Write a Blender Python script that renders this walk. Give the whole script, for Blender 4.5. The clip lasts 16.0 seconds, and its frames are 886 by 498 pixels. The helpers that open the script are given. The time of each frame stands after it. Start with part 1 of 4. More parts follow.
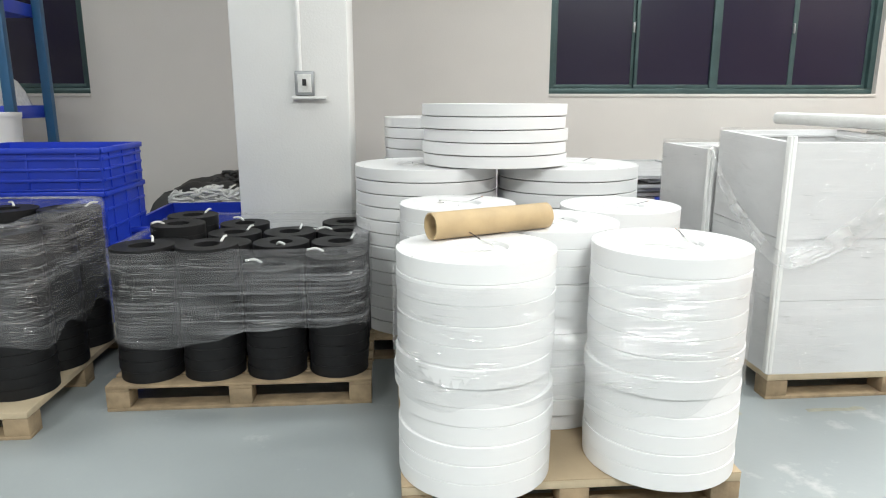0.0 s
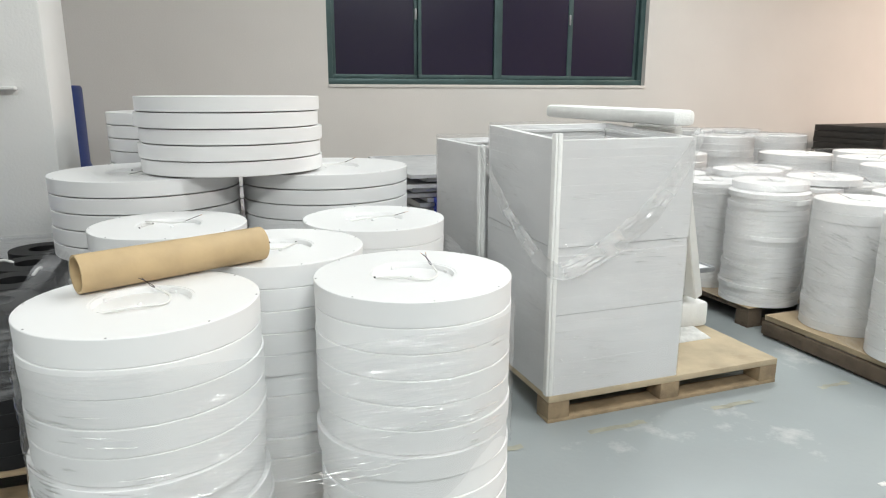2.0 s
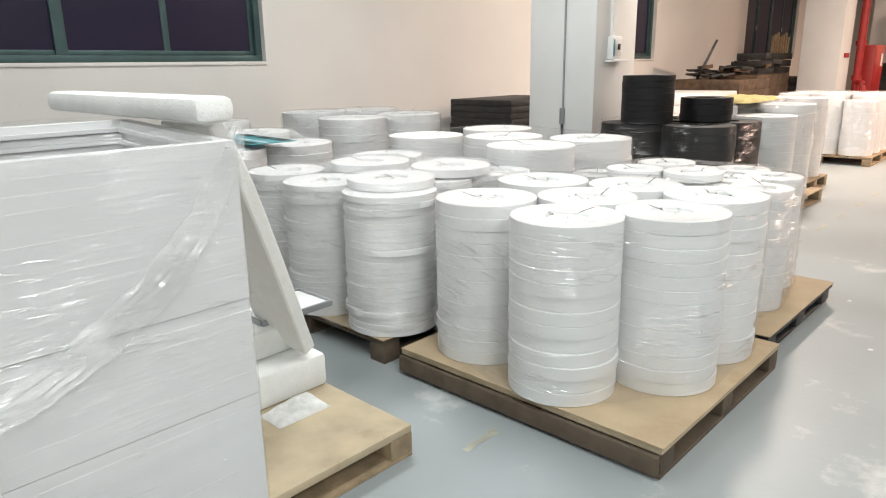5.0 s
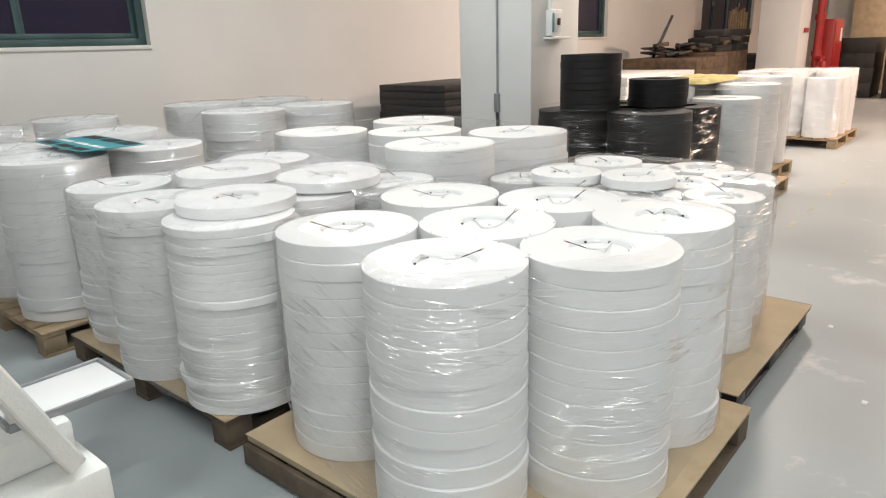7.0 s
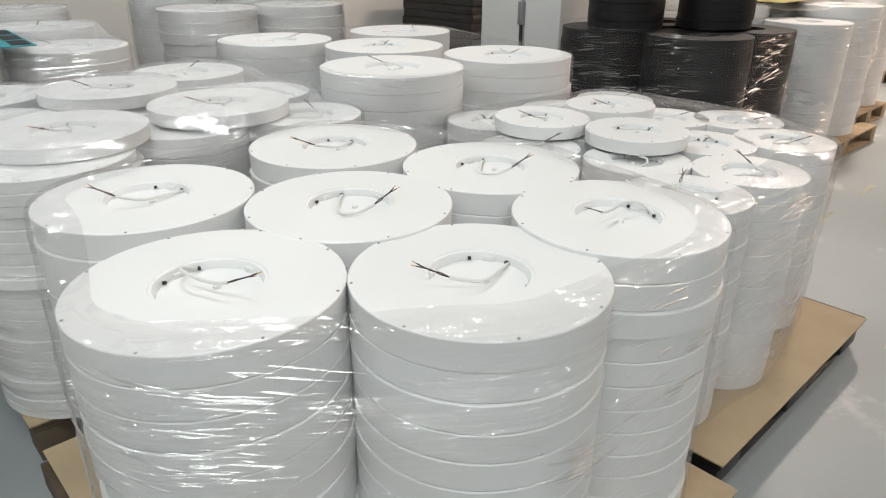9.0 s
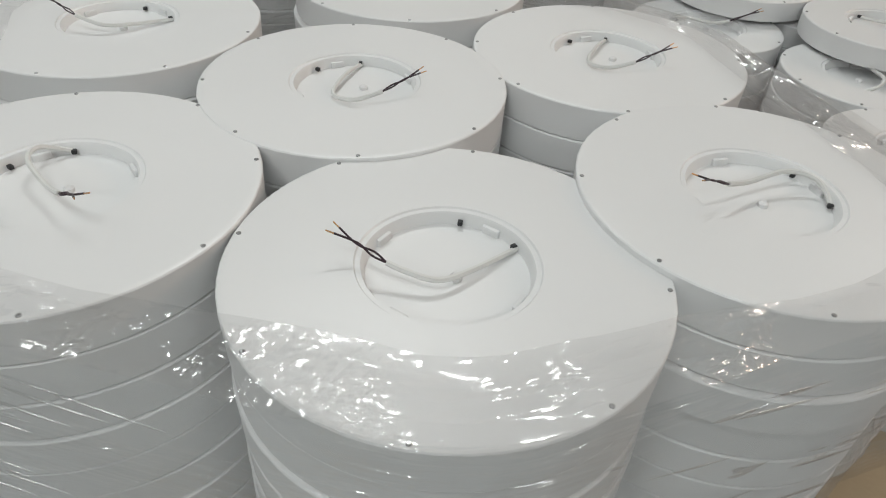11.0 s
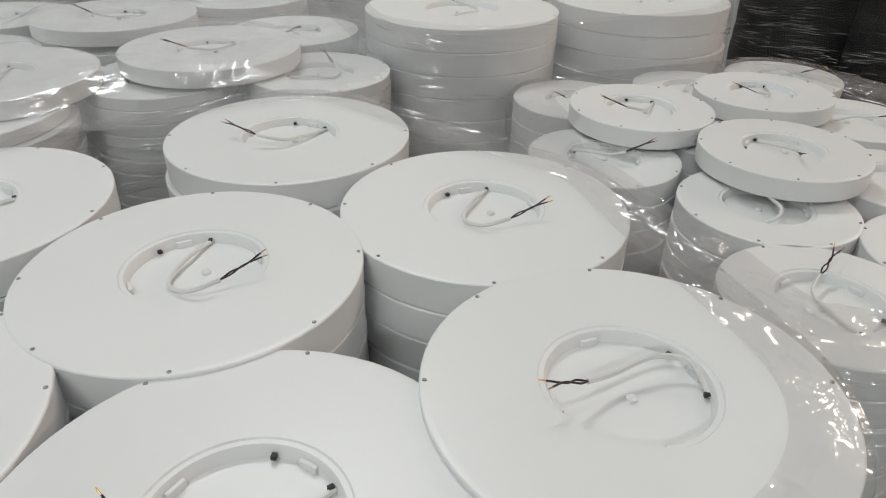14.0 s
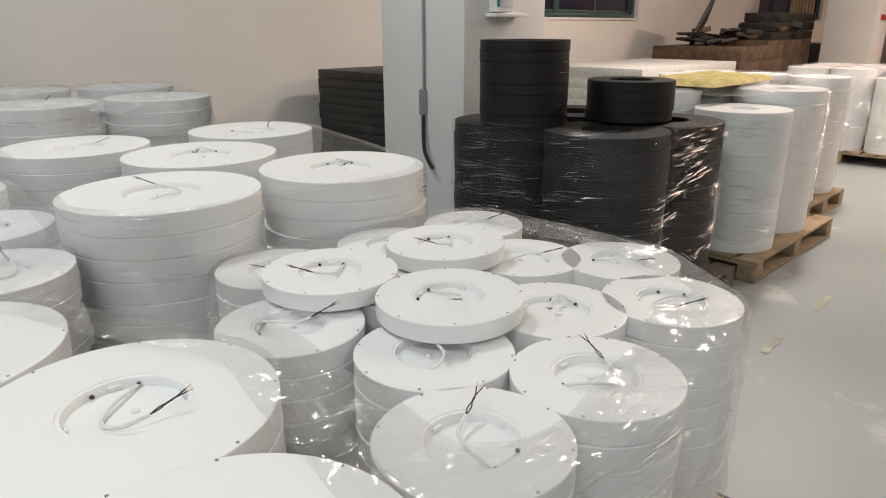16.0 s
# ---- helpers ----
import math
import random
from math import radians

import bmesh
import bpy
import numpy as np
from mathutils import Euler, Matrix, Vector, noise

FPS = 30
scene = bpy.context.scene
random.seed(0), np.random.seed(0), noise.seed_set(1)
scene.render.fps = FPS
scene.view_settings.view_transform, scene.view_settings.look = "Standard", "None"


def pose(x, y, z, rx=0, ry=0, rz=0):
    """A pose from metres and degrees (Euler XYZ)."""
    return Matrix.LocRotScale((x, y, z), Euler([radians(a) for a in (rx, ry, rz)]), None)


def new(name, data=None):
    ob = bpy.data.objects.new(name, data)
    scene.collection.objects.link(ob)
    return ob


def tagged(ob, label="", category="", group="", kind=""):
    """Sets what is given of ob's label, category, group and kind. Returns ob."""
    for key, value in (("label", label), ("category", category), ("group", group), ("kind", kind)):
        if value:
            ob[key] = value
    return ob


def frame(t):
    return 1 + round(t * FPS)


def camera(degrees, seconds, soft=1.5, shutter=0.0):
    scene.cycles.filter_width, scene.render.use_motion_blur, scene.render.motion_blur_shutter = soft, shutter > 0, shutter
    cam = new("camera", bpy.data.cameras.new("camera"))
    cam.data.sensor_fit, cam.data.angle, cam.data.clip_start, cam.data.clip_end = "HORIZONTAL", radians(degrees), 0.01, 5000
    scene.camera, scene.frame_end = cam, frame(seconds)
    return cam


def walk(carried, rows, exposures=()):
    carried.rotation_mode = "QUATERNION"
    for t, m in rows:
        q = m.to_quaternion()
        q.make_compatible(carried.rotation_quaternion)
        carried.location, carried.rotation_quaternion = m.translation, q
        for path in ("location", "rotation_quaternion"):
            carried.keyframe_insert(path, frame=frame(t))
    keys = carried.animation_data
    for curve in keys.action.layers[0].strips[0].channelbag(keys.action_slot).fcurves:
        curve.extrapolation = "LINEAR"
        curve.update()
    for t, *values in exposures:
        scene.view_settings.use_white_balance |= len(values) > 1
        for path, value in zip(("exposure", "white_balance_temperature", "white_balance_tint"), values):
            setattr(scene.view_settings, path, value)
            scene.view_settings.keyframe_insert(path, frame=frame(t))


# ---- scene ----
cam = camera(66.7, 16.0, soft=1.1)
METRES, EYE, TILT, LEAN, TURN = 4.9, 1.345, -12.5, 0.0, -4.5
ROWS = [
    (0.0, 0.0, 0.0, 0.0, -0.0, 0.0, 0.0),
    (0.5, 0.0099, 0.0241, 0.0039, -6.75, -1.01, 1.81),
    (1.0, 0.0189, 0.0552, 0.0125, -13.35, -0.62, 4.5),
    (1.5, 0.0462, 0.0818, 0.0187, -16.06, -1.55, 4.98),
    (2.0, 0.0758, 0.1038, 0.0242, -15.23, -1.22, 3.24),
    (2.5, 0.1004, 0.135, 0.0289, -17.55, -2.86, 4.83),
    (3.0, 0.1244, 0.1722, 0.038, -25.65, -2.92, 6.8),
    (3.5, 0.1547, 0.1972, 0.0427, -28.84, -4.73, 7.87),
    (4.0, 0.1997, 0.2162, 0.0485, -30.9, -3.55, 7.09),
    (4.5, 0.236, 0.2343, 0.0506, -35.07, -6.15, 8.83),
    (5.0, 0.2763, 0.2603, 0.0566, -41.58, -5.91, 9.23),
    (7.5, 0.4876, 0.3397, 0.0677, -44.72, -8.11, 10.49),
    (8.0, 0.5306, 0.3457, 0.068, -41.84, -8.43, 7.2),
    (8.5, 0.5759, 0.3598, 0.0666, -39.65, -11.73, 7.79),
    (9.0, 0.617, 0.3733, 0.0678, -38.26, -14.35, 7.34),
    (9.5, 0.6519, 0.3794, 0.0667, -31.7, -15.03, 5.26),
    (12.0, 0.7309, 0.4602, 0.065, -16.39, -35.59, 1.56),
    (12.5, 0.735, 0.4646, 0.0644, -15.7, -37.14, 2.02),
    (13.0, 0.738, 0.4614, 0.0668, -16.7, -34.14, 2.98),
    (13.5, 0.7451, 0.4516, 0.0737, -19.94, -26.54, 3.1),
    (14.0, 0.753, 0.443, 0.0789, -22.13, -19.36, 3.91),
    (14.5, 0.7636, 0.4337, 0.0812, -27.29, -14.6, 4.99),
    (15.0, 0.7738, 0.4244, 0.0824, -33.64, -11.16, 6.06),
    (15.5, 0.7846, 0.418, 0.0825, -37.71, -9.13, 6.93),
    (16.0, 0.7942, 0.4158, 0.0827, -39.7, -8.7, 8.2),
]
walk(cam, [(t, pose(0, 0, EYE, TILT, LEAN, TURN) @ pose(METRES * x, METRES * y, METRES * z, 90 + pitch, roll, yaw)) for t, x, y, z, yaw, pitch, roll in ROWS], exposures=[(0.0, -0.12), (1.0, -0.32), (2.5, -0.48), (5.0, -0.5), (7.5, -0.75), (9.5, -1.1), (12.0, -1.66), (13.0, -1.66), (14.5, -1.38), (16.0, -1.14)])
COOL, WARM = (0.955, 1.0, 0.99), (1.0, 0.72, 0.56)
# Hall lamps out of view; some are added to brighten wall, floor and drums.
LAMPS = [
    (-3.0, -1.5, 180, COOL), (0.8, -1.6, 240, COOL), (5.0, -1.3, 85, COOL), (2.6, 1.6, 80, COOL), (-2.5, 3.6, 52, COOL), (1.6, 4.0, 50, COOL), (4.5, 4.5, 118, COOL),
    (10.0, 3.6, 330, (1.0, 0.86, 0.76)), (10.0, -1.5, 90, (1.0, 0.88, 0.8)), (13.2, 0.4, 720, WARM), (20.0, 2.0, 380, WARM),
]

# ---- light ----
world = bpy.data.worlds.new("night")
scene.world = world
world.use_nodes = True
world.node_tree.nodes["Background"].inputs[0].default_value = (0.02, 0.025, 0.05, 1)
world.node_tree.nodes["Background"].inputs[1].default_value = 0.3


# ---- materials ----
def mat(name, base, rough=0.5, metal=0.0, vary=0.06, scale=6.0, bump=0.0, bscale=60.0, spec=0.5, other=None, stain=None, island=0.0):
    """Base colour with soft stains and fine grain, slight relief."""
    m = bpy.data.materials.new(name)
    m.use_nodes = True
    nt = m.node_tree
    b = nt.nodes["Principled BSDF"]
    b.inputs["Metallic"].default_value = metal
    b.inputs["Specular IOR Level"].default_value = spec
    tc = nt.nodes.new("ShaderNodeTexCoord")
    geo = nt.nodes.new("ShaderNodeNewGeometry")
    n1 = nt.nodes.new("ShaderNodeTexNoise")
    n1.inputs["Scale"].default_value = scale
    n1.inputs["Detail"].default_value = 6
    nt.links.new(geo.outputs["Position"], n1.inputs["Vector"])
    ramp = nt.nodes.new("ShaderNodeValToRGB")
    o = other or tuple(c * (1 - 2.2 * vary) for c in base)
    ramp.color_ramp.elements[0].position, ramp.color_ramp.elements[1].position = 0.3, 0.7
    ramp.color_ramp.elements[0].color, ramp.color_ramp.elements[1].color = (*o, 1), (*base, 1)
    nt.links.new(n1.outputs["Fac"], ramp.inputs[0])
    out = ramp.outputs[0]
    n2 = nt.nodes.new("ShaderNodeTexNoise")
    n2.inputs["Scale"].default_value = bscale
    n2.inputs["Detail"].default_value = 4
    nt.links.new(geo.outputs["Position"], n2.inputs["Vector"])
    if island:
        oi = nt.nodes.new("ShaderNodeObjectInfo")
        mr = nt.nodes.new("ShaderNodeMapRange")
        mr.inputs[3].default_value, mr.inputs[4].default_value = 1 - island, 1
        nt.links.new(oi.outputs["Random"], mr.inputs[0])
        mx = nt.nodes.new("ShaderNodeMix")
        mx.data_type, mx.blend_type = "RGBA", "MULTIPLY"
        mx.inputs[0].default_value = 1
        nt.links.new(out, mx.inputs[6])
        nt.links.new(mr.outputs[0], mx.inputs[7])
        out = mx.outputs[2]
    if stain:
        col, sc, lo, hi = stain
        n3 = nt.nodes.new("ShaderNodeTexNoise")
        n3.inputs["Scale"].default_value, n3.inputs["Detail"].default_value, n3.inputs["Roughness"].default_value = sc, 8, 0.65
        nt.links.new(geo.outputs["Position"], n3.inputs["Vector"])
        r3 = nt.nodes.new("ShaderNodeMapRange")
        r3.inputs[1].default_value, r3.inputs[2].default_value = lo, hi
        nt.links.new(n3.outputs["Fac"], r3.inputs[0])
        mx = nt.nodes.new("ShaderNodeMix")
        mx.data_type = "RGBA"
        nt.links.new(r3.outputs[0], mx.inputs[0])
        nt.links.new(out, mx.inputs[6])
        mx.inputs[7].default_value = (*col, 1)
        out = mx.outputs[2]
    nt.links.new(out, b.inputs["Base Color"])
    rr = nt.nodes.new("ShaderNodeMapRange")
    rr.inputs[3].default_value, rr.inputs[4].default_value = max(0.03, rough - 0.08), min(1, rough + 0.08)
    nt.links.new(n1.outputs["Fac"], rr.inputs[0])
    nt.links.new(rr.outputs[0], b.inputs["Roughness"])
    if bump:
        bp = nt.nodes.new("ShaderNodeBump")
        bp.inputs["Strength"].default_value = 0.6
        bp.inputs["Distance"].default_value = bump
        nt.links.new(n2.outputs["Fac"], bp.inputs["Height"])
        nt.links.new(bp.outputs[0], b.inputs["Normal"])
    return m


def film_mat(name, tint, veil, shine, deep=0.012, lines=0.0, rumple=0.5, ridge=2.8):
    """Stretch film: clear, with an uneven veil, drawn creases along the winding and small crinkles that catch the lamps."""
    m = bpy.data.materials.new(name)
    m.use_nodes = True
    nt = m.node_tree
    nt.nodes.remove(nt.nodes["Principled BSDF"])
    geo = nt.nodes.new("ShaderNodeNewGeometry")

    def tex(sc, stretch, detail, turn, bend=0.0):
        mp = nt.nodes.new("ShaderNodeMapping")
        mp.inputs["Scale"].default_value = (1, 1, stretch)
        mp.inputs["Rotation"].default_value = turn
        nt.links.new(geo.outputs["Position"], mp.inputs["Vector"])
        n = nt.nodes.new("ShaderNodeTexNoise")
        n.inputs["Scale"].default_value, n.inputs["Detail"].default_value, n.inputs["Distortion"].default_value = sc, detail, bend
        nt.links.new(mp.outputs[0], n.inputs["Vector"])
        return n.outputs["Fac"]

    def span(src, a, b, c, d):
        r = nt.nodes.new("ShaderNodeMapRange")
        for k, v in enumerate((a, b, c, d)):
            r.inputs[k + 1].default_value = v
        nt.links.new(src, r.inputs[0])
        return r.outputs[0]

    def calc(op, a, b):
        c = nt.nodes.new("ShaderNodeMath")
        c.operation = op
        for k, v in enumerate((a, b)):
            if isinstance(v, (int, float)):
                c.inputs[k].default_value = v
            else:
                nt.links.new(v, c.inputs[k])
        return c.outputs[0]

    drawn = span(tex(3.2, 1.3, 3, (0, 0, 0.4)), 0.46, 0.62, 0.0, 1.0)
    rumpled = span(tex(4.6, 1.0, 3, (1.1, 0.3, 0)), 0.48, 0.64, 0.05, 1.0)
    crease = calc("MULTIPLY", tex(7.0, 13.0, 2, (0.13, -0.1, 0), 0.3), calc("MULTIPLY", drawn, ridge))
    crinkle = calc("MULTIPLY", tex(60.0, 1.6, 1, (0.4, 0.2, 0), 0.8), calc("MULTIPLY", rumpled, rumple))
    bp = nt.nodes.new("ShaderNodeBump")
    bp.inputs["Strength"].default_value, bp.inputs["Distance"].default_value = 1.0, deep
    nt.links.new(calc("ADD", crease, crinkle), bp.inputs["Height"])
    gl = nt.nodes.new("ShaderNodeBsdfGlossy")
    gl.inputs["Roughness"].default_value = 0.13
    nt.links.new(bp.outputs[0], gl.inputs["Normal"])
    df = nt.nodes.new("ShaderNodeBsdfDiffuse")
    df.inputs["Color"].default_value = (*tint, 1)
    tr = nt.nodes.new("ShaderNodeBsdfTransparent")
    tr.inputs["Color"].default_value = (0.985, 0.985, 0.985, 1)
    cloud = span(tex(5.0, 2.2, 3, (0.3, 0.1, 0)), 0.35, 0.7, veil * 0.4, veil * 1.5)
    if lines:
        cloud = calc("ADD", cloud, span(tex(1.6, 75.0, 1, (0.02, 0.015, 0)), 0.5, 0.7, 0.0, lines))
    m1 = nt.nodes.new("ShaderNodeMixShader")
    nt.links.new(cloud, m1.inputs[0])
    nt.links.new(tr.outputs[0], m1.inputs[1])
    nt.links.new(df.outputs[0], m1.inputs[2])
    m2 = nt.nodes.new("ShaderNodeMixShader")
    m2.inputs[0].default_value = shine
    nt.links.new(m1.outputs[0], m2.inputs[1])
    nt.links.new(gl.outputs[0], m2.inputs[2])
    nt.links.new(m2.outputs[0], nt.nodes["Material Output"].inputs[0])
    return m


M_WALL = mat("wall_paint", (0.7, 0.665, 0.63), 0.75, vary=0.03, scale=1.2, bump=0.002, bscale=90)
M_PILLAR = mat("pillar_paint", (0.76, 0.76, 0.75), 0.65, vary=0.03, scale=2.0, bump=0.002, bscale=80)
M_FLOOR = mat("epoxy_floor", (0.33, 0.36, 0.365), 0.42, vary=0.07, scale=1.1, bump=0.001, bscale=40, stain=((0.5, 0.51, 0.5), 2.2, 0.6, 0.7))
M_CEIL = mat("ceiling_paint", (0.7, 0.7, 0.68), 0.8, vary=0.03)
M_WHITE = mat("white_lacquer", (0.8, 0.8, 0.8), 0.38, vary=0.012, scale=3, bump=0.0004, bscale=30, island=0.05)
M_PANEL = mat("panel_white", (0.76, 0.76, 0.765), 0.45, vary=0.02, scale=3, island=0.03)
M_RECESS = mat("white_plate", (0.76, 0.76, 0.76), 0.45, vary=0.02, scale=5)
M_BLACK = mat("black_lacquer", (0.009, 0.009, 0.01), 0.55, spec=0.3, vary=0.1, scale=8)
M_SCREW = mat("steel_screw", (0.4, 0.4, 0.4), 0.35, metal=0.9, vary=0.1)
M_CABLE = mat("white_cable", (0.72, 0.72, 0.7), 0.45, vary=0.03)
M_WIRE = mat("dark_wire", (0.03, 0.012, 0.02), 0.4, vary=0.1)
M_COPPER = mat("bare_copper", (0.65, 0.36, 0.16), 0.35, metal=0.9, vary=0.1)
M_WOOD = mat("pallet_wood", (0.42, 0.31, 0.19), 0.75, vary=0.2, scale=14, bump=0.003, bscale=70, stain=((0.2, 0.14, 0.09), 5, 0.58, 0.75), island=0.22)
M_PLY = mat("plywood", (0.54, 0.44, 0.3), 0.7, vary=0.12, scale=7, bump=0.001, bscale=120, stain=((0.34, 0.25, 0.16), 4, 0.58, 0.8))
M_OLDWOOD = mat("weathered_wood", (0.15, 0.11, 0.075), 0.8, vary=0.2, scale=12, bump=0.004, bscale=60, stain=((0.08, 0.06, 0.045), 6, 0.5, 0.7), island=0.25)
M_CARD = mat("cardboard", (0.48, 0.37, 0.24), 0.8, vary=0.08, scale=5, bump=0.001, bscale=90, stain=((0.36, 0.25, 0.14), 3, 0.55, 0.75))
M_TUBE = mat("kraft_tube", (0.52, 0.38, 0.21), 0.6, vary=0.08, scale=12, bump=0.001, bscale=40)
M_PLASTIC_BLACK = mat("black_plastic", (0.02, 0.02, 0.022), 0.5, vary=0.15, scale=10)
M_BLUE = mat("blue_plastic", (0.02, 0.055, 0.52), 0.35, vary=0.08, scale=6)
M_BLUESTEEL = mat("blue_steel", (0.02, 0.1, 0.22), 0.4, vary=0.1, scale=5)
M_FRAME = mat("window_aluminium", (0.07, 0.12, 0.12), 0.35, metal=0.3, vary=0.12, scale=6)
M_GREYFRAME = mat("grey_aluminium", (0.62, 0.63, 0.64), 0.4, metal=0.1, vary=0.1, scale=9, island=0.25)
M_FOAM = mat("white_foam", (0.82, 0.82, 0.8), 0.9, vary=0.03, scale=20, bump=0.004, bscale=120)
M_PAPER = mat("crumpled_paper", (0.75, 0.75, 0.73), 0.8, vary=0.1, scale=30, bump=0.004, bscale=70)
M_RED = mat("red_paint", (0.4, 0.025, 0.025), 0.4, vary=0.1, scale=5)
M_GREY = mat("grey_steel", (0.38, 0.39, 0.4), 0.4, metal=0.5, vary=0.1)
M_DARK = mat("dark_goods", (0.03, 0.028, 0.026), 0.55, vary=0.3, scale=9, bump=0.004, bscale=40)
M_BROWN = mat("brown_goods", (0.16, 0.1, 0.06), 0.75, vary=0.3, scale=9, bump=0.004, bscale=40)
M_YELLOW = mat("yellow_cloth", (0.55, 0.45, 0.16), 0.8, vary=0.2, scale=15, bump=0.004, bscale=60)
M_LINE = mat("worn_yellow_paint", (0.46, 0.45, 0.36), 0.6, vary=0.2, scale=10)
M_TEAL = mat("teal_print", (0.05, 0.32, 0.38), 0.4, vary=0.15, scale=12)
M_FILM = film_mat("stretch_film", (0.88, 0.88, 0.89), 0.06, 0.13, ridge=3.4)
M_FILM_BOX = film_mat("stretch_film_on_frames", (0.85, 0.85, 0.86), 0.05, 0.1, 0.011)
M_FILM_DARK = film_mat("stretch_film_on_black", (0.6, 0.6, 0.62), 0.09, 0.03, 0.003, lines=0.22, rumple=0.0)
M_FILM_CLEAR = film_mat("clear_film_on_black", (0.6, 0.6, 0.62), 0.01, 0.03, 0.006, lines=0.03, rumple=0.0)
M_COVER = film_mat("loose_film_cover", (0.86, 0.86, 0.88), 0.18, 0.1, 0.012)
M_FILM_RUMPLED = film_mat("rumpled_stretch_film", (0.88, 0.88, 0.89), 0.09, 0.17, rumple=1.1, ridge=3.4)
M_ROPE = film_mat("gathered_film", (0.9, 0.9, 0.9), 0.3, 0.14, 0.012, rumple=0.8)
M_RIDGE = bpy.data.materials.new("film_crease")
M_RIDGE.use_nodes = True
_n = M_RIDGE.node_tree
_n.nodes.remove(_n.nodes["Principled BSDF"])
_mix, _gl, _tr = (_n.nodes.new("ShaderNode" + k) for k in ("MixShader", "BsdfGlossy", "BsdfTransparent"))
_mix.inputs[0].default_value = 0.4
_gl.inputs["Roughness"].default_value = 0.22
_n.links.new(_tr.outputs[0], _mix.inputs[1])
_n.links.new(_gl.outputs[0], _mix.inputs[2])
_n.links.new(_mix.outputs[0], _n.nodes["Material Output"].inputs[0])
M_GLASS = bpy.data.materials.new("night_glass")
M_GLASS.use_nodes = True
_g = M_GLASS.node_tree.nodes["Principled BSDF"]
_g.inputs["Base Color"].default_value = (0.012, 0.009, 0.03, 1)
_g.inputs["Roughness"].default_value = 0.25
M_LAMP = bpy.data.materials.new("lamp_diffuser")
M_LAMP.use_nodes = True
M_LAMP.node_tree.nodes["Principled BSDF"].inputs["Emission Color"].default_value = (1, 0.97, 0.92, 1)
M_LAMP.node_tree.nodes["Principled BSDF"].inputs["Emission Strength"].default_value = 3


# ---- mesh helpers ----
def link(name, bm, material, parent=None, label="", smooth=True):
    me = bpy.data.meshes.new(name)
    bm.to_mesh(me)
    bm.free()
    me.materials.append(material)
    if smooth:
        me.shade_smooth()
        me.set_sharp_from_angle(angle=radians(35))
    ob = new(name, me)
    if parent is not None:
        ob.parent = parent
    if label:
        ob["label"] = label
    return ob


def share(name, source, parent, m):
    ob = new(name, source.data)
    ob.parent = parent
    ob.matrix_basis = m
    return ob


def box(bm, x0, x1, y0, y1, z0, z1, bevel=0.0):
    r = bmesh.ops.create_cube(bm, size=1, matrix=Matrix.LocRotScale(((x0 + x1) / 2, (y0 + y1) / 2, (z0 + z1) / 2), None, (x1 - x0, y1 - y0, z1 - z0)))
    if bevel:
        es = list({e for v in r["verts"] for e in v.link_edges})
        bmesh.ops.bevel(bm, geom=es, offset=bevel, segments=2, affect="EDGES", profile=0.5)


def boxed(x0, x1, y0, y1, z0, z1, bevel=0.0):
    bm = bmesh.new()
    box(bm, x0, x1, y0, y1, z0, z1, bevel)
    return bm


def spin(bm, profile, seg=40, closed=False, wob=0.0):
    """Turns a list of (radius, height) round the z axis."""
    rings = []
    for r, z in profile:
        if r < 1e-6:
            rings.append([bm.verts.new((0, 0, z))])
        else:
            rings.append([bm.verts.new((r * math.cos(2 * math.pi * i / seg), r * math.sin(2 * math.pi * i / seg), z)) for i in range(seg)])
    pairs = list(zip(rings, rings[1:]))
    if closed:
        pairs.append((rings[-1], rings[0]))
    for a, b in pairs:
        for i in range(seg):
            j = (i + 1) % seg
            if len(a) == 1:
                bm.faces.new((a[0], b[j], b[i]))
            elif len(b) == 1:
                bm.faces.new((a[i], a[j], b[0]))
            else:
                bm.faces.new((a[i], a[j], b[j], b[i]))


def tube(bm, pts, r, seg=8, wob=0.0):
    pts = [Vector(p) for p in pts]
    rings = []
    side = Vector((0, 0, 1))
    for i, p in enumerate(pts):
        d = (pts[min(i + 1, len(pts) - 1)] - pts[max(i - 1, 0)]).normalized()
        u = d.cross(side if abs(d.z) < 0.9 else Vector((1, 0, 0))).normalized()
        v = d.cross(u)
        rr = r if not wob else r * (1 + wob * noise.noise(p * 23))
        ring = []
        for k in range(seg):
            a = 2 * math.pi * k / seg
            w = rr if not wob else rr * (1 + wob * 0.7 * noise.noise(p * 40 + Vector((k * 3.1, 0, 0))))
            ring.append(bm.verts.new(p + u * math.cos(a) * w + v * math.sin(a) * w))
        rings.append(ring)
    for a, b in zip(rings, rings[1:]):
        for k in range(seg):
            bm.faces.new((a[k], a[(k + 1) % seg], b[(k + 1) % seg], b[k]))
    bm.faces.new(rings[0][::-1])
    bm.faces.new(rings[-1])


def bez(pts, n=24):
    """A smooth line through the points (Catmull-Rom)."""
    p = [Vector(pts[0])] + [Vector(q) for q in pts] + [Vector(pts[-1])]
    out = []
    for i in range(1, len(p) - 2):
        for k in range(n // (len(pts) - 1)):
            t = k / (n // (len(pts) - 1))
            a, b, c, d = p[i - 1:i + 3]
            out.append(0.5 * (2 * b + (c - a) * t + (2 * a - 5 * b + 4 * c - d) * t * t + (3 * b - a - 3 * c + d) * t ** 3))
    out.append(p[-2])
    return out


# ---- structure ----
WALL_Y, H = 6.95, 4.2
X0, X1, Y0 = -7.0, 26.0, -7.0
OPENINGS = [(-6.4, -2.88), (1.63, 5.15), (9.4, 13.09), (17.37, 20.9)]
SILL, HEAD = 1.40, 3.0

